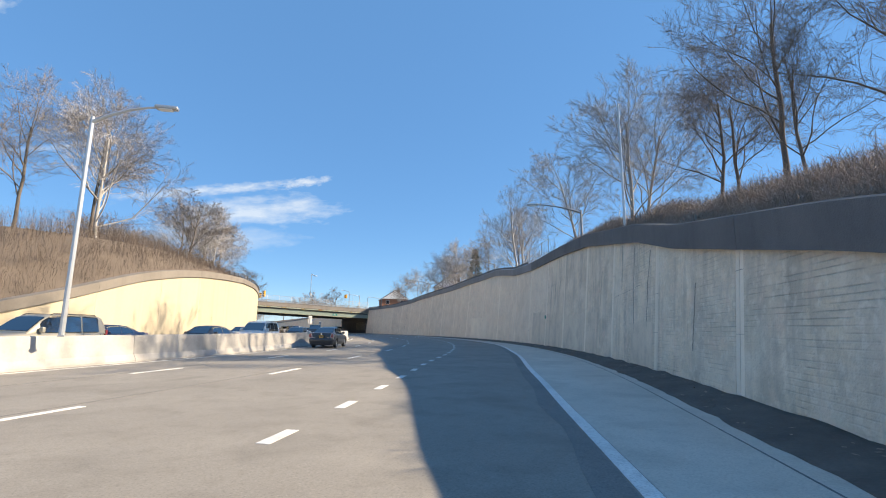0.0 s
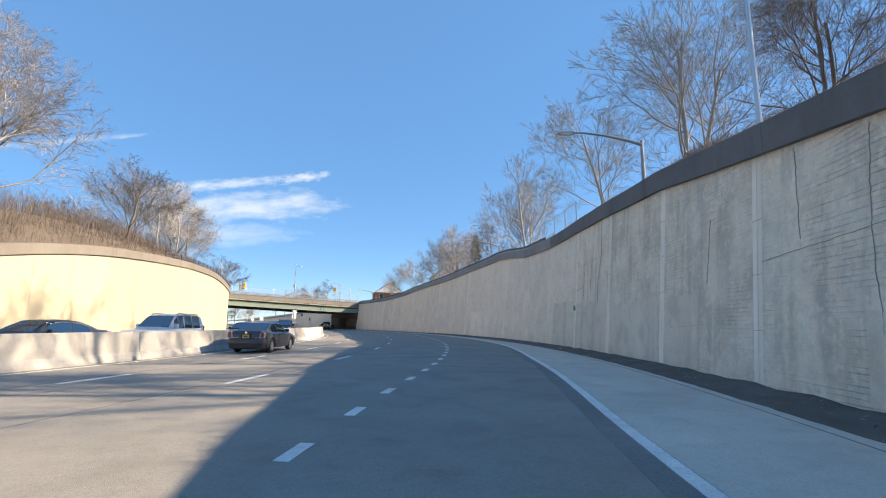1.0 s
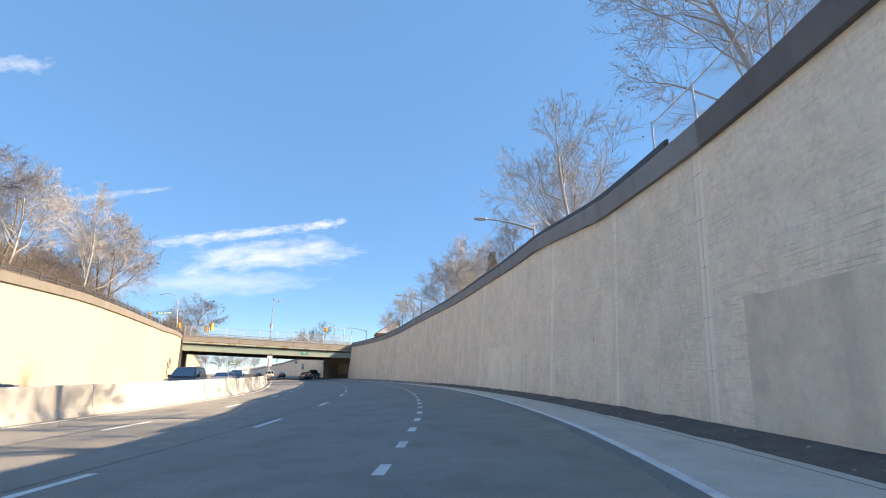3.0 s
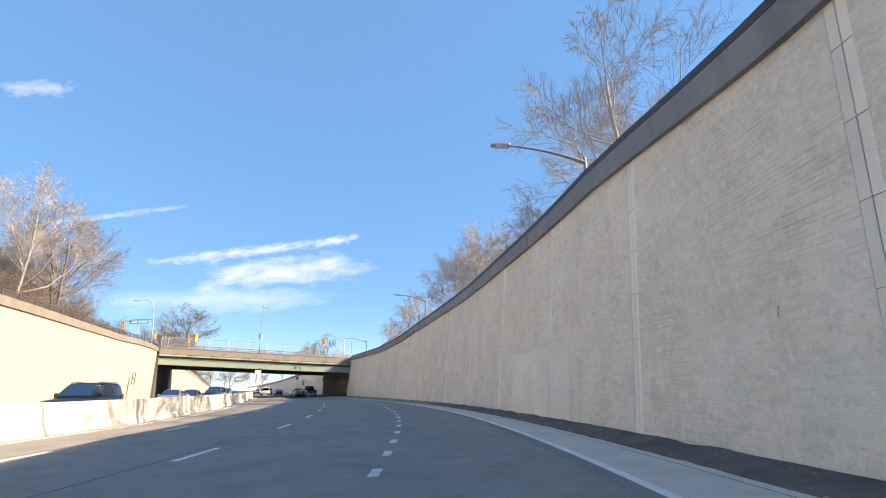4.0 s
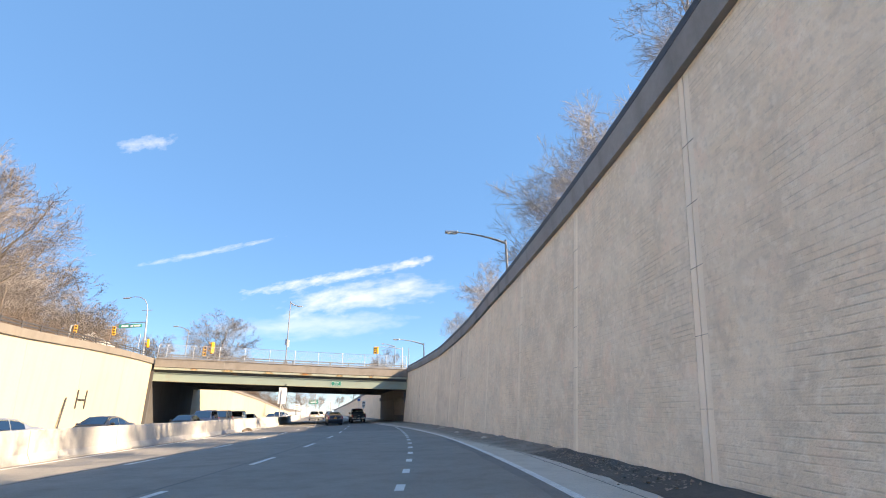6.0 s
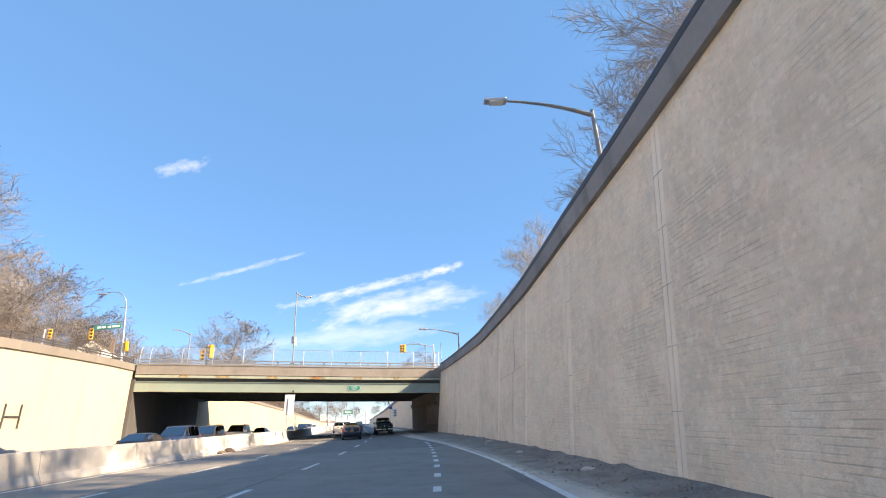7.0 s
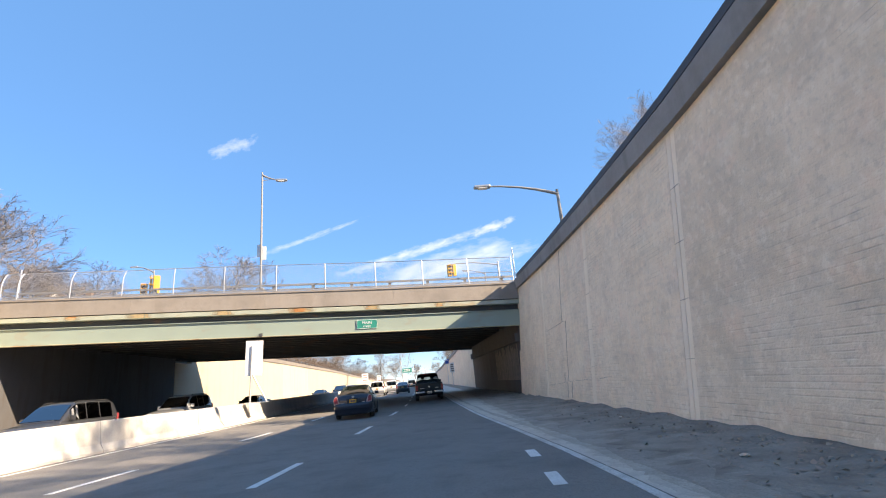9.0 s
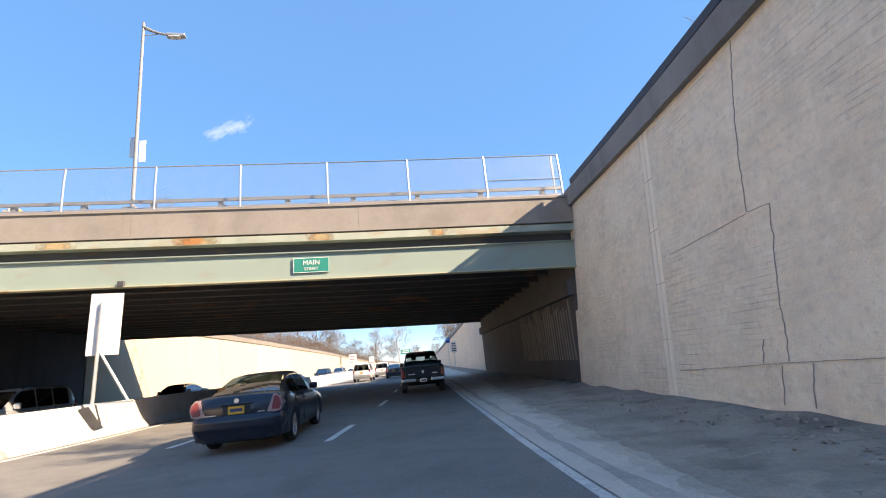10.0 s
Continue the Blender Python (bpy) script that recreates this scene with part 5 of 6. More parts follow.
        part("bumper_lower", box(-0.66, e + 0.0, 0.22, 0.66, e + 0.24, 0.33, 0.03), M_BLACKPLASTIC, car)
        part("plate_recess", box(-0.26, e - 0.008, 0.71, 0.26, e + 0.02, 0.88, 0.01), M_BLACKPLASTIC, car)
        part("trunk_handle", box(-0.30, e - 0.03, 0.885, 0.30, e + 0.02, 0.915, 0.01), body, car)
        part("badge", disc(0.05, 0.02, 20, "y", (0, e - 0.006, 0.962)), M_CHROME, car, "round chrome badge")
        part("lettering_bar", box(-0.60, e - 0.012, 0.712, -0.38, e - 0.002, 0.73), M_CHROME, car)
        part("lettering_bar", box(0.40, e - 0.012, 0.715, 0.54, e - 0.002, 0.733), M_CHROME, car)
        part("trunk_seam", box(-0.66, e - 0.004, 0.685, 0.66, e + 0.01, 0.693), M_BLACKPLASTIC, car)
        pz = 0.79
    elif kind == "suv":
        for sgn in (1, -1):
            part("tail_lamp", box(sgn * 0.83 - 0.06, e - 0.02, 0.88, sgn * 0.83 + 0.06, e + 0.10, 1.22, 0.02), M_TAIL, car, "red tail lamp")
            part("roof_rail", tube([(sgn * 0.66, -2.0, 1.80), (sgn * 0.66, -1.9, 1.86), (sgn * 0.66, 0.0, 1.875), (sgn * 0.66, 0.15, 1.81)], 0.022, 6), M_BLACKPLASTIC, car)
        part("bumper", box(-0.92, e - 0.09, 0.42, 0.92, e + 0.25, 0.70, 0.05), M_BLACKPLASTIC if body is not P_WHITE else P_SILVER, car)
        part("tailgate_handle", box(-0.3, e - 0.02, 0.98, 0.3, e + 0.02, 1.02, 0.01), M_CHROME, car)
        pz = 0.88
    else:
        for sgn in (1, -1):
            part("tail_lamp", box(sgn * 0.91 - 0.075, e - 0.02, 0.72, sgn * 0.91 + 0.075, e + 0.12, 1.08, 0.02), M_TAIL, car, "red tail lamp")
            part("bumper_end", box(sgn * 0.66 - 0.32, e - 0.16, 0.52, sgn * 0.66 + 0.32, e + 0.04, 0.70, 0.04), M_CHROME, car, "chrome step bumper")
        part("bumper_step", box(-0.36, e - 0.14, 0.50, 0.36, e + 0.04, 0.62, 0.03), M_BLACKPLASTIC, car)
        part("tailgate", box(-0.80, e - 0.015, 0.68, 0.80, e + 0.03, 1.13, 0.015), body, car)
        part("badge", prism([(-0.06, 0.99), (0.06, 0.99), (0.05, 0.91), (0, 0.87), (-0.05, 0.91)], e - 0.03, e - 0.01), M_CHROME, car, "chrome shield badge")
        part("lettering_bar", box(-0.68, e - 0.022, 0.84, -0.36, e - 0.012, 0.875), M_CHROME, car)
        part("lettering_bar", box(0.42, e - 0.022, 0.84, 0.66, e - 0.012, 0.875), M_CHROME, car)
        part("bed_floor", box(-0.80, e + 0.1, 1.10, 0.80, -0.75, 1.145), M_BLACKPLASTIC, car, "dark open cargo bed")
        for sgn in (1, -1):
            part("bed_rail", box(sgn * 0.88 - 0.08, e + 0.03, 1.10, sgn * 0.88 + 0.08, -0.70, 1.20, 0.03), body, car)
            part("mud_flap", box(sgn * 0.86 - 0.13, d["ax"][0] - R - 0.05, 0.22, sgn * 0.86 + 0.13, d["ax"][0] - R - 0.02, 0.55), M_BLACKPLASTIC, car)
        part("tailgate_top", box(-0.82, e - 0.01, 1.10, 0.82, e + 0.08, 1.19, 0.03), body, car)
        part("brake_light", box(-0.28, -0.56, 1.80, 0.28, -0.50, 1.84, 0.01), M_TAIL, car)
        pz = 0.57
    if plate:
        py = e - (0.15 if kind == "pickup" else 0.016)
        p = part("number_plate", box(-0.155, py - 0.01, pz - 0.075, 0.155, py, pz + 0.075, 0.006), M_WHITE if kind == "pickup" else M_PLATE, car, "gold number plate" if kind != "pickup" else "white number plate")
        part("plate_bar", box(-0.115, py - 0.013, pz - 0.03, 0.115, py - 0.0095, pz + 0.03), M_NAVYBAR, p)
    # front
    fz = 0.66 if kind == "sedan" else 0.85
    for sgn in (1, -1):
        part("head_lamp", box(sgn * 0.68 - 0.16, L / 2 - 0.3, fz - 0.09, sgn * 0.68 + 0.16, L / 2 - (0.01 if kind != "sedan" else 0.05), fz + 0.08, 0.03), M_HEADLAMP, car, "clear head lamp")
    part("grille", box(-0.42, L / 2 - 0.1, fz - 0.16, 0.42, L / 2 + 0.012, fz + 0.02, 0.02), M_BLACKPLASTIC, car)
    part("front_bumper", box(-w * 0.86, L / 2 - 0.25, 0.28, w * 0.86, L / 2 + 0.03, 0.50, 0.06), body, car)
    return car


def on_road(s, off, back=False):
    return Matrix.Translation(at(s, off, 0.007)) @ Matrix.Rotation(radians(heading(s) + (180 if back else 0)), 4, "Z")


def ahead(x, y, turn=0.0):
    return pose(x, y, 0.007, 0, 0, turn)


vehicle("sedan", ahead(4.25, 13.1, 1.5), P_NAVY, "dark navy four-door sedan in the middle lane", "car", "traffic heading away")
vehicle("pickup", ahead(8.1, 25.8, 0.5), P_BLACK, "black pickup truck with a chrome step bumper", "truck", "traffic heading away")
vehicle("suv", ahead(2.2, 53.5, 0), P_WHITE, "white sport utility vehicle far ahead", "car", "traffic heading away")
vehicle("suv", ahead(3.4, 66.0, 0), P_WHITE, "white sport utility vehicle beside the median", "car", "traffic heading away")
vehicle("sedan", ahead(5.4, 55.0, 0), P_CHARCOAL, "charcoal sedan under the far side of the bridge", "car", "traffic heading away")
vehicle("sedan", ahead(2.4, 84.0, 0), P_DARKBLUE, "dark blue sedan in far traffic", "car", "traffic heading away")
vehicle("suv", ahead(6.3, 92.0, 0), P_SILVER, "silver sport utility vehicle in far traffic", "car", "traffic heading away")
vehicle("sedan", on_road(-101.5, 16.9), P_CHARCOAL, "dark grey sedan in the lane beside the median", "car", "traffic heading away")
for kind, s0, off, body, label in (
        ("suv", -121.2, 24.0, P_BEIGE, "beige sport utility vehicle behind the median barrier"),
        ("sedan", -114.0, 26.4, P_DARKBLUE, "dark blue sedan behind the median barrier"),
        ("sedan", -109.6, 22.6, P_CHARCOAL, "charcoal sedan behind the median barrier"),
        ("suv", -100.5, 22.6, P_WHITE, "white sport utility vehicle behind the median barrier"),
        ("sedan", -94.5, 25.6, P_WHITE, "white sedan beside the sunlit wall"),
        ("sedan", -86.5, 22.4, P_BLACK, "black sedan behind the median barrier"),
        ("suv", -62.0, 22.0, P_BLACK, "black sport utility vehicle behind the median barrier"),
        ("sedan", -44.0, 22.0, P_SILVER, "silver sedan behind the median barrier"),
        ("sedan", -34.0, 22.2, P_CHARCOAL, "charcoal sedan near the sunlit wall"),
        ("sedan", -20.5, 21.6, P_BLACK, "black sedan behind the median barrier"),
        ("suv", -14.0, 21.6, P_DARKBLUE, "dark blue sport utility vehicle before the bridge"),
        ("suv", -7.2, 21.4, P_CHARCOAL, "charcoal sport utility vehicle before the bridge"),
        ("suv", 3.0, 21.2, P_SILVER, "grey sport utility vehicle under the bridge"),
        ("sedan", 16.0, 21.2, P_BLACK, "black sedan under the bridge"),
        ("sedan", 40.0, 20.2, P_CHARCOAL, "charcoal sedan beyond the bridge"),
        ("suv", 55.0, 20.0, P_BLACK, "black sport utility vehicle beyond the bridge"),
        ("suv", 70.0, 20.2, P_SILVER, "silver sport utility vehicle beyond the bridge"),
        ("sedan", 84.0, 20.0, P_WHITE, "white sedan beyond the bridge")):
    vehicle(kind, on_road(s0, off, True), body, label, "car", "oncoming traffic", plate=False)


# ---- trees and brush ----
def tree_lines(seed, H, counts, spread, trunk_share, droop=0.0, twig=0.0085):
    rng = random.Random(seed)
    lines = []

    def rand_vec():
        return Vector((rng.gauss(0, 1), rng.gauss(0, 1), rng.gauss(0, 1)))

    def grow(p, d, ln, r, lev):
        n = (6, 5, 4, 2, 1)[lev]
        pts, ds = [p], [d]
        for i in range(n):
            d = (d + rand_vec() * (0.07, 0.16, 0.20, 0.24, 0.2)[lev] + Vector((0, 0, (0.02, 0.11, 0.05, 0.0 - droop, -0.01 - droop)[lev]))).normalized()
            p = p + d * ln / n
            pts.append(p)
            ds.append(d)
        r1 = max(twig * 0.7, r * (0.5, 0.35, 0.3, 0.3, 0.5)[lev])
        lines.append((pts, [r + (r1 - r) * i / n for i in range(n + 1)], lev))
        if lev >= len(counts):
            return
        for k in range(counts[lev]):
            u = (trunk_share + (1 - trunk_share) * (k + rng.random()) / counts[lev]) if lev == 0 else 0.22 + 0.78 * (k + rng.random()) / counts[lev]
            i = min(n - 1, int(u * n))
            q = pts[i].lerp(pts[i + 1], u * n - i)
            side = ds[i].cross(rand_vec()).normalized()
            a = radians(rng.uniform(30, 58) * spread * (1.15 - 0.5 * u)) if lev == 0 else radians(rng.uniform(22, 50))
            nd = (ds[i] * math.cos(a) + side * math.sin(a)).normalized()
            nl = ln * (rng.uniform(0.48, 0.72) if lev == 0 else rng.uniform(0.42, 0.66)) * (1.2 - 0.5 * u)
            grow(q, nd, nl, max(twig, (r + (r1 - r) * u) * rng.uniform(*((0.40, 0.56) if lev == 0 else (0.30, 0.46)))), lev + 1)

    grow(Vector((0, 0, -0.3)), Vector((rng.gauss(0, 0.05), rng.gauss(0, 0.05), 1)).normalized(), H * 0.74, H * 0.0125, 0)
    return lines


def quick_tubes(lines, sides):
    V, Fc = [], []
    for pts, rs, lev in lines:
        k = sides[lev]
        o = len(V)
        n = len(pts)
        if n == 2:
            d = (pts[1] - pts[0]).normalized()
            a = d.orthogonal().normalized() * rs[0]
            b = d.cross(a)
            V += [pts[0] + a, pts[0] - a * 0.5 + b * 0.87, pts[0] - a * 0.5 - b * 0.87, pts[1]]
            Fc += [(o, o + 1, o + 3), (o + 1, o + 2, o + 3), (o + 2, o, o + 3)]
            continue
        for i in range(n):
            d = (pts[min(i + 1, n - 1)] - pts[max(i - 1, 0)]).normalized()
            a = d.orthogonal().normalized()
            b = d.cross(a)
            for j in range(k):
                t = 2 * math.pi * j / k
                V.append(pts[i] + (a * math.cos(t) + b * math.sin(t)) * rs[i])
        for i in range(n - 1):
            for j in range(k):
                j2 = (j + 1) % k
                Fc.append((o + i * k + j, o + i * k + j2, o + (i + 1) * k + j2, o + (i + 1) * k + j))
    return V, Fc


def tree(seed, H, counts, spread, trunk_share, bark, twig, label, m, leaves=0, droop=0.0, thin=0.0085):
    t = empty("tree", m, label, "tree", "bare trees above the parkway")
    lines = tree_lines(seed, H, counts, spread, trunk_share, droop, thin)
    V, Fc = quick_tubes([l for l in lines if l[2] <= 1], (10, 7))
    part("trunk", mesh_of("trunk", V, Fc, bark, True), bark, t, "bare trunk and main limbs")
    V, Fc = quick_tubes([l for l in lines if l[2] >= 2], (6, 5, 3, 3, 3))
    part("crown", mesh_of("crown", V, Fc, twig), twig, t, "crown of fine bare twigs")
    if leaves:
        rng = random.Random(seed + 1)
        tips = [l[0][-1] for l in lines if l[2] >= 3]
        V, Fc = [], []
        for _ in range(leaves):
            c = rng.choice(tips) + Vector((rng.gauss(0, 0.1), rng.gauss(0, 0.1), -0.08))
            a = Vector((rng.gauss(0, 1), rng.gauss(0, 1), rng.gauss(0, 1))).normalized() * 0.055
            b = a.orthogonal().normalized() * 0.045
            o = len(V)
            V += [c - a, c - b, c + a, c + b]
            Fc.append((o, o + 1, o + 2, o + 3))
        part("dead_leaves", mesh_of("dead_leaves", V, Fc, M_BRUSH), M_BRUSH, t, "a few dry brown leaves")
    return t


def land_z(profile, s, off):
    pr = sorted(profile(s))
    return float(np.interp(off, [p[0] for p in pr], [p[1] for p in pr]))


protos = {}


def plant(kind, s, off, H, turn=0.0):
    prof = land_right if off < 0 else land_left
    place(kind, at(s, off, land_z(prof, s, off) - 0.05), H, turn)


def place(kind, loc, H, turn=0.0):
    """Plants a tree of a kind, grown once at 12 m, at its true height."""
    m = Matrix.Translation(loc) @ Matrix.Rotation(radians(turn), 4, "Z") @ Matrix.Scale(H / 12.0, 4)
    if kind == "broad":
        m = m @ Matrix.Diagonal((1.3, 1.3, 1.0, 1.0))
    if kind not in protos:
        seed, counts, spread, share, bark, twig, label, leaves, droop = {
            "brown_a": (11, (11, 8, 7, 10), 1.0, 0.30, M_BARK, M_TWIG, "leafless brown tree with an upright forked crown", 0, 0.0),
            "brown_b": (27, (12, 8, 7, 10), 1.15, 0.22, M_BARK, M_TWIG, "leafless brown tree with a broad twiggy crown", 0, 0.02),
            "pale_a": (5, (13, 8, 7, 10), 1.25, 0.18, M_BARK_PALE, M_TWIG_PALE, "leafless pale-barked tree with a few dry leaves", 260, 0.02),
            "pale_b": (42, (13, 8, 7, 10), 1.25, 0.16, M_BARK_PALE, M_TWIG_PALE, "leafless pale-barked tree with a rounded crown", 60, 0.0),
            "broad": (63, (17, 9, 6, 8), 1.12, 0.10, M_BARK, M_TWIG, "leafless brown tree with a wide dense crown", 0, 0.0),
            "pale_broad": (19, (16, 9, 7, 9), 1.25, 0.12, M_BARK_PALE, M_TWIG_MID, "leafless pale-barked tree with a wide dense crown", 0, 0.0)}[kind]
        protos[kind] = tree(seed, 12.0, counts, spread, share, bark, twig, label, m, leaves, droop, 0.0115 if kind == "broad" else 0.0092 if kind == "pale_broad" else 0.0075)
        return protos[kind]
    c = copy_thing(protos[kind], Matrix.Identity(4))
    c.matrix_basis = m
    return c


for kind, s, off, H, turn in (
        ("brown_a", -106.6, -14.7, 16.5, 20), ("brown_b", -110.3, -13.0, 9.5, 130), ("brown_b", -112.5, -17.2, 15.5, 300), ("brown_b", -100.4, -14.3, 13.0, 15), ("brown_a", -99.6, -16.5, 13.5, 210),
        ("pale_b", -95.4, -9.35, 16.3, 75), ("pale_a", -93.0, -11.5, 15.0, 40), ("pale_a", -88.0, -7.5, 13.5, 250),
        ("pale_b", -71.4, -6.1, 13.6, 0), ("pale_a", -66.0, -9.0, 13.5, 160), ("pale_broad", -57.5, -2.0, 3.9, 50), ("brown_b", -53.0, -8.5, 10.5, 20), ("pale_broad", -44.0, -6.0, 11.2, 200), ("brown_a", -36.5, -9.0, 11.5, 30),
        ("pale_broad", -32.0, -7.5, 10.6, 100), ("pale_broad", -20.3, -6.7, 8.5, 280), ("pale_broad", -10.5, -5.2, 5.2, 0), ("brown_a", 1.0, -12.0, 9.5, 60),
        ("pale_a", -26.0, -18.0, 13.0, 10), ("brown_b", -48.0, -18.0, 14.0, 120), ("brown_a", -4.0, -24.0, 12.0, 190),
        ("brown_a", 60, -7, 10, 10), ("pale_b", 78, -6, 9, 40), ("brown_b", 100, -7, 11, 80), ("brown_a", 130, -8, 12, 200), ("brown_b", 165, -9, 12, 300),
        ("pale_broad", -87.5, 42.0, 14.5, 20), ("brown_a", -94.5, 46.0, 13.0, 100), ("brown_a", -84.0, 44.0, 15.0, 220), ("broad", -66.5, 38.5, 8.5, 10), ("pale_broad", -53.0, 39.0, 9.0, 150),
        ("pale_broad", -32.0, 39.5, 13.0, 60), ("brown_b", -24.0, 38.5, 12.5, 330), ("broad", -17.0, 41.0, 12.5, 180), ("brown_b", -42.0, 44.0, 12.0, 40), ("broad", -4.0, 46.0, 9.0, 90), ("broad", -12.0, 52.0, 9.5, 10),
        ("broad", 5.0, 52.0, 9.5, 15), ("brown_a", 9.0, 44.0, 8.5, 75), ("broad", 16.0, 55.0, 10.0, 140), ("broad", 26.0, 50.0, 9.0, 250), ("broad", 36.0, 54.0, 9.5, 310),
        ("broad", 75.0, -2.6, 7.5, 40), ("brown_b", 58.0, -3.0, 8.0, 140), ("broad", 62.0, 38.0, 9.0, 20), ("brown_b", 70.0, 38.0, 9.0, 60), ("broad", 82.0, 38.0, 10.5, 110), ("broad", 97.0, 38.0, 11.5, 170), ("broad", 114.0, 38.0, 12.0, 220), ("broad", 133.0, 38.0, 12.0, 30),
        ("broad", 155.0, 38.0, 7.9, 280), ("broad", 180.0, 40.0, 8.6, 330), ("broad", 210.0, 36.0, 8.6, 20), ("broad", 245.0, 30.0, 9.4, 90),
        ("broad", 270.0, 22.0, 9.4, 150), ("broad", 300.0, 10.0, 9.4, 240), ("broad", 310.0, -4.0, 8.6, 300), ("broad", 110.0, -4.0, 8.0, 200), ("broad", 170.0, -5.0, 10.0, 260)):
    plant(kind, s, off, H, turn)
for kind, x, y, H, turn in (("broad", -16.4, 50.0, 11.3, 0), ("broad", -36.0, 86.0, 12.0, 120), ("broad", -44.0, 82.0, 13.0, 70), ("broad", -52.0, 84.0, 14.0, 200), ("brown_b", -30.0, 92.0, 11.0, 20),
                            ("broad", -46.5, 44.0, 20.0, 30), ("broad", -52.0, 51.0, 22.0, 100), ("broad", -43.5, 64.0, 15.0, 160), ("broad", -57.0, 40.0, 21.0, 250), ("broad", -49.0, 36.0, 18.0, 300), ("broad", -37.5, 26.0, 11.5, 40), ("pale_a", -42.0, 33.0, 13.0, 90), ("pale_b", 3.5, 140.0, 13.0, 30), ("brown_b", -4.0, 150.0, 12.5, 200)):
    place(kind, (x, y, 8.3 if x < -10 else 0.0), H, turn)

# one dark conifer behind the grey wall
con = empty("conifer", Matrix.Translation((25.5, -20.5, 7.8)), "dark green conifer among bare trees", "tree")
part("trunk", tube([(0, 0, -0.3), (0, 0, 11.5)], [0.22, 0.03], 8), M_BARK, con)
rng = random.Random(3)
V, Fc = [], []
for i in range(5200):
    u = rng.random() ** 0.8
    t = rng.random() * 2 * math.pi
    rad = (0.2 + 3.0 * (1 - u) * (0.72 + 0.28 * math.sin(u * 55))) * math.sqrt(rng.random())
    c = Vector((rad * math.cos(t), rad * math.sin(t), 1.2 + 10.5 * u - 0.25 * rad))
    dd = Vector((math.cos(t), math.sin(t), -0.3 + rng.gauss(0, 0.3))).normalized() * 0.3
    n2 = dd.orthogonal().normalized() * 0.07
    o = len(V)
    V += [c, c + dd + n2, c + dd * 1.3, c + dd - n2]
    Fc.append((o, o + 1, o + 2, o + 3))
part("crown", (V, Fc), M_CONIFER, con)


def brush(name, profile, spans, count, label, seed, material=M_BRUSH):
    """Dry stems standing over a bank: many thin blades with side twigs, as one mesh."""
    rng = random.Random(seed)
    V, Fc = [], []
    for _ in range(count):
        s0, s1, o0, o1, h0, h1 = rng.choice(spans)
        s, off = rng.uniform(s0, s1), rng.uniform(o0, o1)
        clump = 0.5 + 0.9 * noise.noise((s * 0.35, off * 0.5, seed))
        if rng.random() > clump + 0.35:
            continue
        h = rng.uniform(h0, h1) * (0.6 + 0.7 * max(0, clump))
        p = at(s, off, land_z(profile, s, off) - 0.06)
        tip = p + Vector((rng.gauss(0, 0.22) * h, rng.gauss(0, 0.22) * h, h))
        side = Vector((rng.gauss(0, 1), rng.gauss(0, 1), 0)).normalized() * rng.uniform(0.005, 0.012)
        o = len(V)
        V += [p - side, p + side, tip]
        Fc.append((o, o + 1, o + 2))
        for k in range(3):
            q = p.lerp(tip, rng.uniform(0.3, 0.9))
            e = q + Vector((rng.gauss(0, 0.3), rng.gauss(0, 0.3), rng.uniform(0.05, 0.4))) * h * 0.6
            o = len(V)
            V += [q - side * 0.8, q + side * 0.8, e]
            Fc.append((o, o + 1, o + 2))
    return tagged(new(name, mesh_of(name, V, Fc, material)), label, "brush", kind="stuff")


brush("dry_brush", land_right, [(-138, -90, -2.5, -7, 0.4, 0.9), (-138, -90, -4, -15, 0.5, 1.2), (-134, -92, -0.8, -3, 0.3, 0.7), (-134, -96, -0.75, -2, 0.25, 0.55)], 56000, "reddish dry grass and weeds on the bank above the wall", 2)
brush("dry_brush", land_left, [(-126, -30, LEFT_OFF + 0.7, LEFT_OFF + 5, 0.4, 1.1), (-124, -40, LEFT_OFF + 4, LEFT_OFF + 14, 0.8, 2.6), (-40, 0, LEFT_OFF + 3, LEFT_OFF + 14, 0.5, 2.2)], 26000, "dry brown brush on the bank above the sunlit wall", 6, M_BRUSH_DARK)
brush("dry_brush", land_left, [(44, 140, LEFT_OFF + 1, LEFT_OFF + 10, 1.2, 4.0), (120, 330, LEFT_OFF + 1, LEFT_OFF + 14, 1.5, 6.0)], 24000, "dry brush and saplings along the far bank", 8, M_BRUSH_DARK)


# ---- houses ----
def house(m, w, d, h, roof_h, label, wall=M_SIDING):
    t = empty("house", m, label, "house")
    part("wall", box(-w / 2, -d / 2, 0, w / 2, d / 2, h, 0.02), wall, t)
    part("roof", prism([(-w / 2 - 0.4, h - 0.1), (w / 2 + 0.4, h - 0.1), (0, h + roof_h)], -d / 2 - 0.4, d / 2 + 0.4), M_ROOF, t, "dark shingled gable roof")
    part("gable", prism([(-w / 2, h - 0.05), (w / 2, h - 0.05), (0, h + roof_h - 0.35)], -d / 2 - 0.43, -d / 2 - 0.405), M_WHITE, t, "white gable")
    part("chimney", box(w * 0.18, -0.4, h, w * 0.18 + 0.7, 0.4, h + roof_h + 0.8, 0.02), M_ROOF, t)
    for x in (-w * 0.28, w * 0.28):
        for z in (1.0, h - 1.9):
            f = part("window", box(x - 0.6, -d / 2 - 0.05, z, x + 0.6, -d / 2 + 0.02, z + 1.4, 0.02), M_WHITE, t)
            part("pane", box(x - 0.5, -d / 2 - 0.065, z + 0.1, x + 0.5, -d / 2 - 0.052, z + 1.3), M_PANE, f)


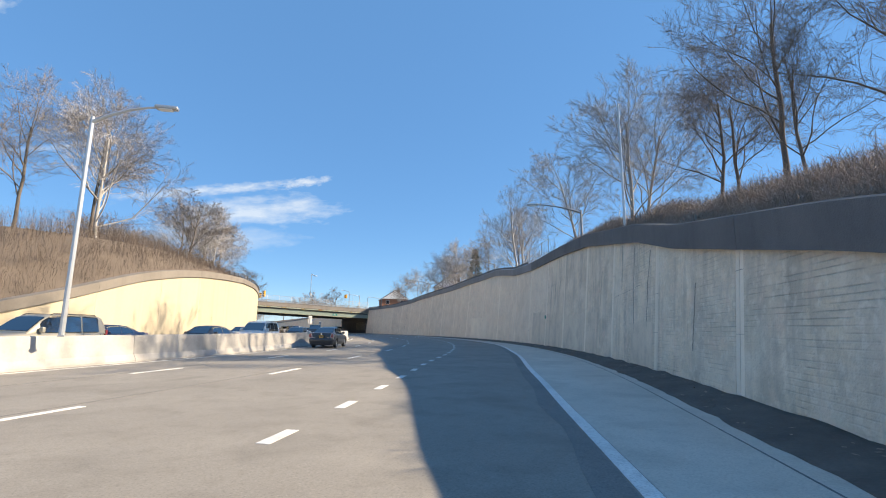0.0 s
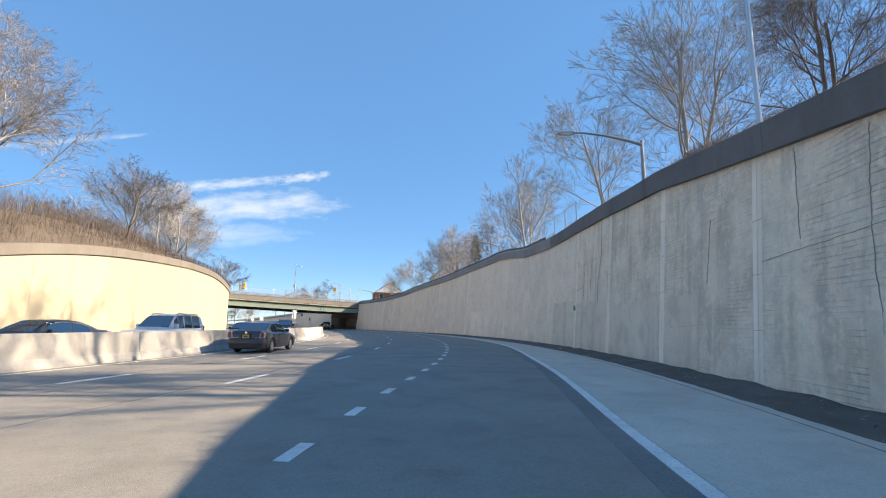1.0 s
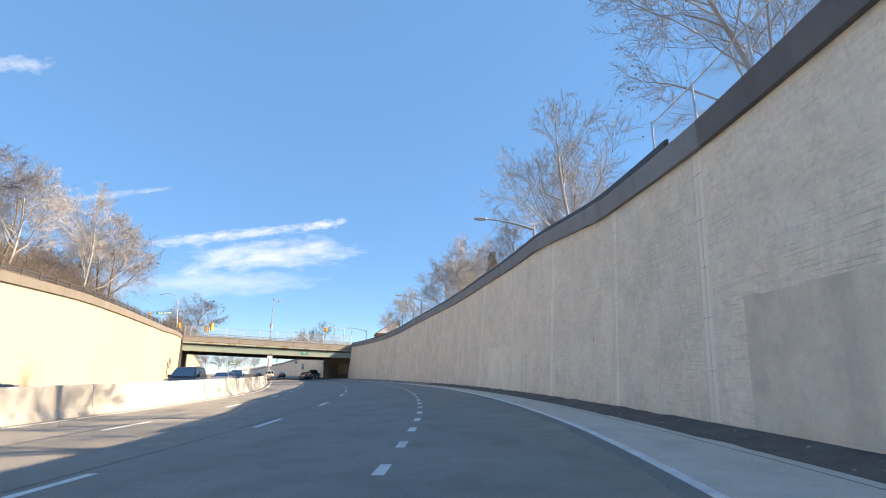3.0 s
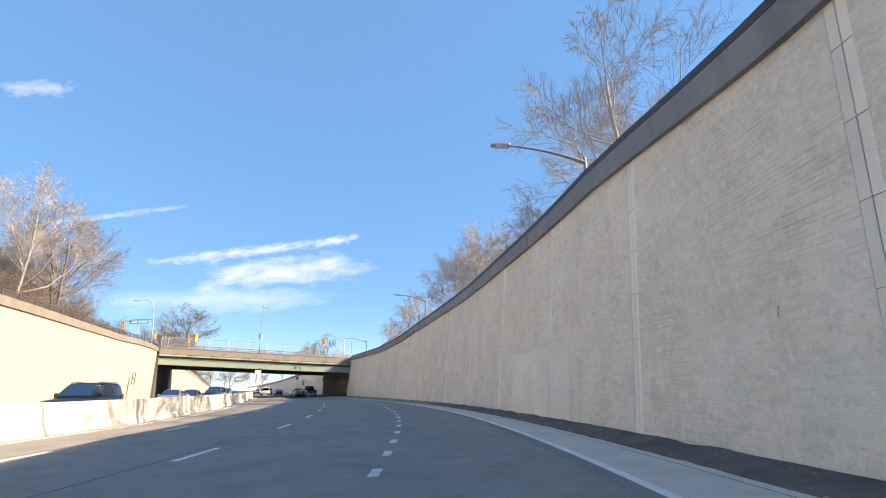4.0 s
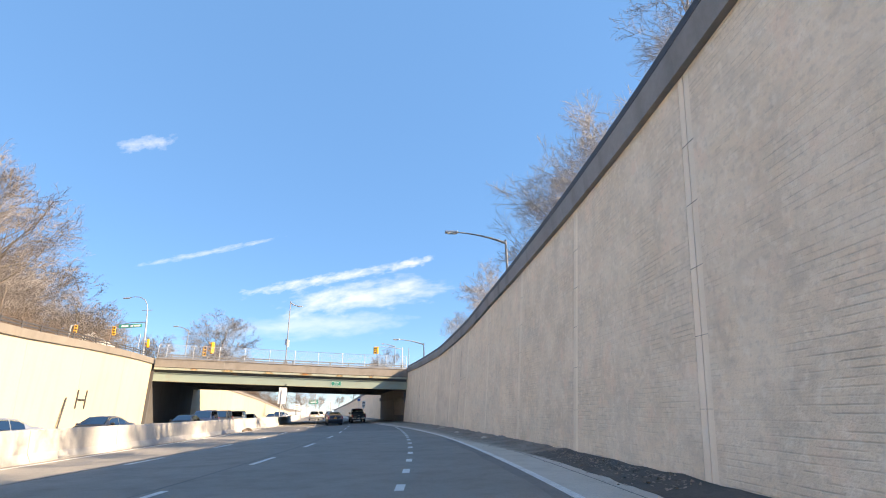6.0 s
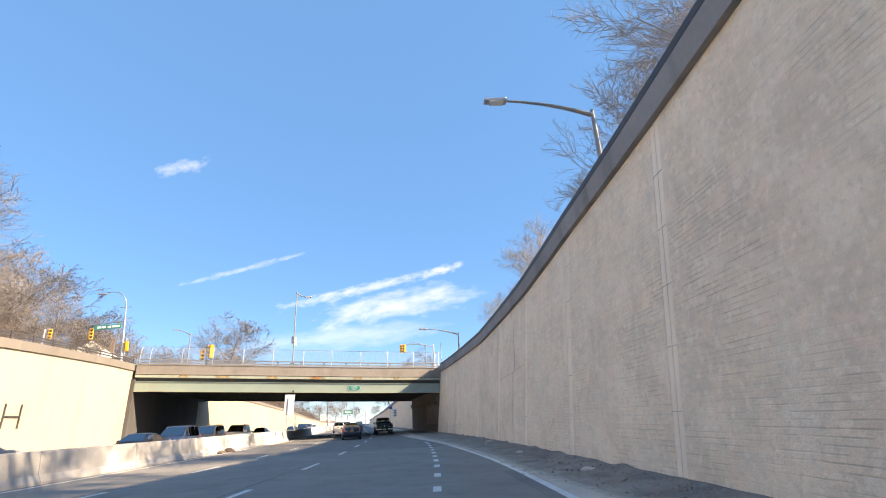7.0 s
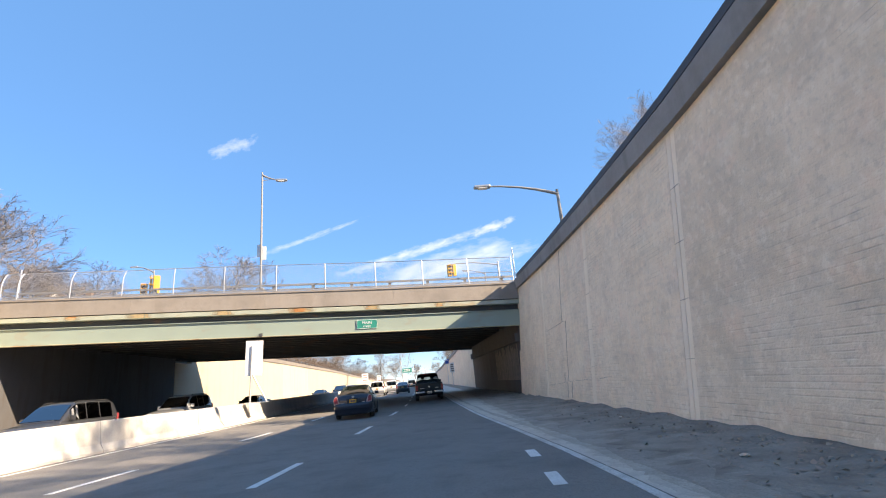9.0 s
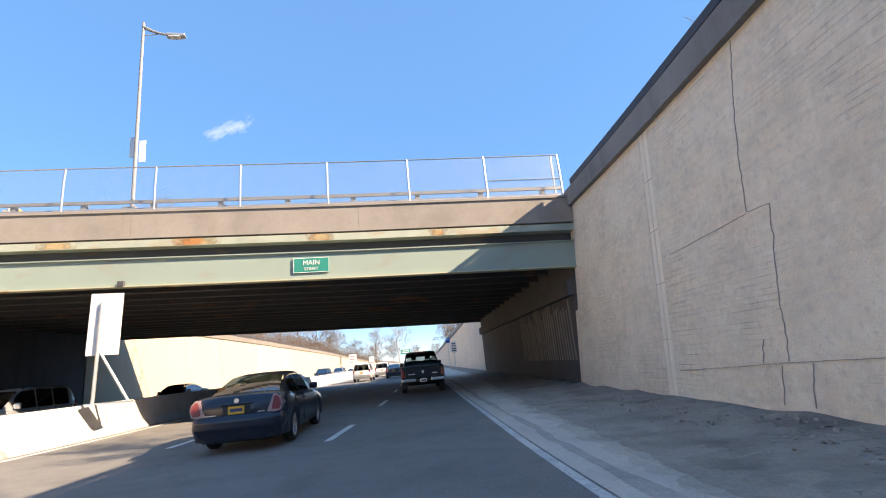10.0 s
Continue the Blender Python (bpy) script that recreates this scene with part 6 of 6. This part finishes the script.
house(pose(-38.3, 54, 9.0, 0, 0, 12), 8, 9, 4.4, 3.0, "brown-roofed house behind bare trees", M_SIDING)
house(pose(34, 48, 6.5, 0, 0, -15), 9, 10, 5.2, 3.2, "brick-toned house with a white gable past the bridge", mat("brick_wall", (0.36, 0.17, 0.10), 0.9, vary=0.2, scale=2, bump=0.3))
house(pose(30, -2, 7.3, 0, 0, -35), 8, 10, 4.6, 3.0, "pale house behind the wall's trees", M_SIDING)


# ---- small debris by the wall ----
def stone(name, place, size, material, label, seed, flat=0.5):
    bm = bmesh.new()
    bmesh.ops.create_icosphere(bm, subdivisions=2, radius=size)
    rng = random.Random(seed)
    for v in bm.verts:
        v.co *= 1 + 0.35 * noise.noise(v.co * (1.6 / size) + Vector((seed, 0, 0)))
        v.co.z *= flat
    me = bpy.data.meshes.new(name)
    bm.to_mesh(me)
    bm.free()
    me.materials.append(material)
    o = tagged(new(name, me), label, "debris", "debris along the verge")
    o.location = place
    o.rotation_euler = (0, 0, rng.uniform(0, 6))
    return o


for i, (s, off, sz) in enumerate(((-25.4, 0.55, 0.24), (-27.5, 1.2, 0.07), (-22.3, 1.3, 0.06), (-16.4, 0.8, 0.05), (-13.0, 1.0, 0.06), (-97.6, 0.62, 0.08), (-34.5, 1.1, 0.16), (-41.5, 0.9, 0.18))):
    stone("rubble", at(s, off, 0.06), sz, M_CONCRETE_ROAD, "broken lump of pale concrete on the dirt verge", i, 0.4)
rng = random.Random(12)
V, Fc = [], []
for _ in range(5200):
    s = rng.uniform(-58, 12) if rng.random() < 0.93 else rng.uniform(-135, -58)
    near = max(0.9, 0.95 + 1.0 * min(1.0, max(0.0, (s + 52) / 12)))
    off = abs(rng.gauss(0, 0.5)) * near + 0.08
    pr = berm(s)
    h = float(np.interp(off, [q[0] for q in pr[:2:-1]] + [9], [q[1] for q in pr[:2:-1]] + [0.006]))
    c = at(s, off, h + 0.012)
    a = Vector((rng.gauss(0, 1), rng.gauss(0, 1), rng.gauss(0, 0.35))).normalized() * rng.uniform(0.02, 0.06)
    b = a.cross(Vector((0, 0, 1))).normalized() * rng.uniform(0.015, 0.04)
    o = len(V)
    V += [c - a, c - b, c + a, c + b]
    Fc.append((o, o + 1, o + 2, o + 3))
tagged(new("leaf_litter", mesh_of("leaf_litter", V, Fc, M_BRUSH)), "dead leaves and scraps strewn along the verge", "litter", kind="stuff")
V, Fc = [], []
for _ in range(800):
    s = rng.uniform(-48, 4)
    off = abs(rng.gauss(0.2, 0.75))
    pr = berm(s)
    if off > pr[3][0] + 0.5:
        continue
    h = float(np.interp(off, [q[0] for q in pr[:2:-1]] + [9], [q[1] for q in pr[:2:-1]] + [0.006]))
    c = at(s, off, h)
    sz = rng.choice((0.012, 0.015, 0.02, 0.025, 0.03, 0.05))
    o = len(V)
    ring = [Vector((math.cos(k * 1.2566 + sz), math.sin(k * 1.2566 + sz), 0)) * sz * rng.uniform(0.7, 1.2) for k in range(5)]
    V += [c + q - Vector((0, 0, 0.02)) for q in ring] + [c + q * 0.65 + Vector((0, 0, sz * rng.uniform(0.4, 0.8))) for q in ring]
    Fc += [(o + k, o + (k + 1) % 5, o + 5 + (k + 1) % 5, o + 5 + k) for k in range(5)] + [tuple(o + 5 + k for k in range(5))]
tagged(new("gravel", mesh_of("gravel", V, Fc, M_RUBBLE)), "broken bits of concrete and gravel strewn over the verge", "gravel", kind="stuff")
for i, (s, off) in enumerate(((-19.2, 17.0), (-17.6, 16.95))):
    stone("dirt_mound", at(s, off, 0.03), 0.3 + 0.12 * i, M_EARTH, "small brown heap of swept dirt by the barrier", 20 + i, 0.55)


# ---- high clouds ----
def cloud_material(density, scale, seed):
    m = bpy.data.materials.new("thin_cloud")
    m.use_nodes = True
    N, L = m.node_tree.nodes, m.node_tree.links
    N.clear()
    out = N.new("ShaderNodeOutputMaterial")
    mix = N.new("ShaderNodeMixShader")
    clear = N.new("ShaderNodeBsdfTransparent")
    white = N.new("ShaderNodeEmission")
    white.inputs[0].default_value, white.inputs[1].default_value = (0.80, 0.88, 1.0, 1), 0.62
    uv = N.new("ShaderNodeUVMap")
    sep = N.new("ShaderNodeSeparateXYZ")
    L.new(uv.outputs[0], sep.inputs[0])
    mp = N.new("ShaderNodeMapping")
    mp.inputs["Scale"].default_value = scale
    mp.inputs["Location"].default_value = (seed, seed * 1.7, 0)
    L.new(uv.outputs[0], mp.inputs[0])
    no = N.new("ShaderNodeTexNoise")
    no.inputs["Scale"].default_value, no.inputs["Detail"].default_value, no.inputs["Roughness"].default_value = 3.0, 7.0, 0.6
    L.new(mp.outputs[0], no.inputs[0])

    def hump(v, sharp):
        a = N.new("ShaderNodeMath")
        a.operation = "MULTIPLY_ADD"
        a.inputs[1].default_value, a.inputs[2].default_value = 2.0, -1.0
        L.new(v, a.inputs[0])
        b = N.new("ShaderNodeMath")
        b.operation = "ABSOLUTE"
        L.new(a.outputs[0], b.inputs[0])
        c = N.new("ShaderNodeMath")
        c.operation = "POWER"
        c.inputs[1].default_value = sharp
        L.new(b.outputs[0], c.inputs[0])
        d = N.new("ShaderNodeMath")
        d.operation = "SUBTRACT"
        d.inputs[0].default_value = 1.0
        L.new(c.outputs[0], d.inputs[1])
        return d.outputs[0]

    mul = N.new("ShaderNodeMath")
    mul.operation = "MULTIPLY"
    L.new(hump(sep.outputs[0], 2.5), mul.inputs[0])
    L.new(hump(sep.outputs[1], 1.3), mul.inputs[1])
    add = N.new("ShaderNodeMath")
    add.operation = "MULTIPLY_ADD"
    add.inputs[1].default_value, add.inputs[2].default_value = 1.5, -1.05
    L.new(no.outputs[0], add.inputs[0])
    tot = N.new("ShaderNodeMath")
    tot.operation = "ADD"
    L.new(mul.outputs[0], tot.inputs[0])
    L.new(add.outputs[0], tot.inputs[1])
    r = N.new("ShaderNodeMapRange")
    r.inputs[1].default_value, r.inputs[2].default_value, r.inputs[4].default_value = 0.15, 0.8, density
    L.new(tot.outputs[0], r.inputs[0])
    L.new(r.outputs[0], mix.inputs[0])
    L.new(clear.outputs[0], mix.inputs[1])
    L.new(white.outputs[0], mix.inputs[2])
    L.new(mix.outputs[0], out.inputs[0])
    return m


def cloud(name, way, half, density, scale, seed, label):
    """A thin far cloud along a line of directions, half its height in radians."""
    far = 3800.0
    V, Fc, UV = [], [], []
    n = 24
    ways = [Vector(w) for w in way]
    for i in range(n + 1):
        u = i / n * (len(ways) - 1)
        k = min(len(ways) - 2, int(u))
        d = ways[k].lerp(ways[k + 1], u - k).normalized()
        up = (Vector((0, 0, 1)) - d * d.z).normalized()
        for j in range(5):
            v = j / 4
            V.append((d + up * half * (2 * v - 1)).normalized() * far)
            UV.append((i / n, v))
    for i in range(n):
        for j in range(4):
            Fc.append((i * 5 + j, (i + 1) * 5 + j, (i + 1) * 5 + j + 1, i * 5 + j + 1))
    me = mesh_of(name, V, Fc, cloud_material(density, scale, seed))
    lay = me.uv_layers.new(name="UVMap")
    for lp in me.loops:
        lay.data[lp.index].uv = UV[lp.vertex_index]
    o = tagged(new(name, me), label, "cloud", kind="structure")
    return o


cloud("backdrop_cloud", [(-0.36, 0.905, 0.245), (-0.212, 0.9305, 0.298), (-0.05, 0.9356, 0.352)], 0.010, 0.30, (6, 1, 1), 1.0, "thin white vapour trail high in the sky")
cloud("backdrop_cloud", [(-0.20, 0.957, 0.212), (0.0057, 0.9647, 0.264), (0.25, 0.918, 0.311)], 0.019, 0.50, (6, 1.2, 1), 4.3, "long white streak of cloud")
cloud("backdrop_cloud", [(0.13, 0.948, 0.288), (0.19, 0.934, 0.303), (0.25, 0.918, 0.314)], 0.017, 0.55, (2, 1.2, 1), 2.2, "bright white tuft of cloud")
cloud("backdrop_cloud", [(-0.12, 0.973, 0.190), (0.0765, 0.9699, 0.232), (0.33, 0.91, 0.262)], 0.055, 0.55, (2.6, 1.6, 1), 7.7, "soft white bank of high cloud")
cloud("backdrop_cloud", [(-0.27, 0.955, 0.14), (0.0, 0.98, 0.17), (0.25, 0.95, 0.19)], 0.045, 0.32, (2.4, 1.2, 1), 9.1, "faint veil of cloud near the horizon")
cloud("backdrop_cloud", [(-0.37, 0.815, 0.442), (-0.315, 0.828, 0.464), (-0.262, 0.836, 0.482)], 0.024, 0.34, (2.2, 1.2, 1), 5.2, "small white puff of cloud")
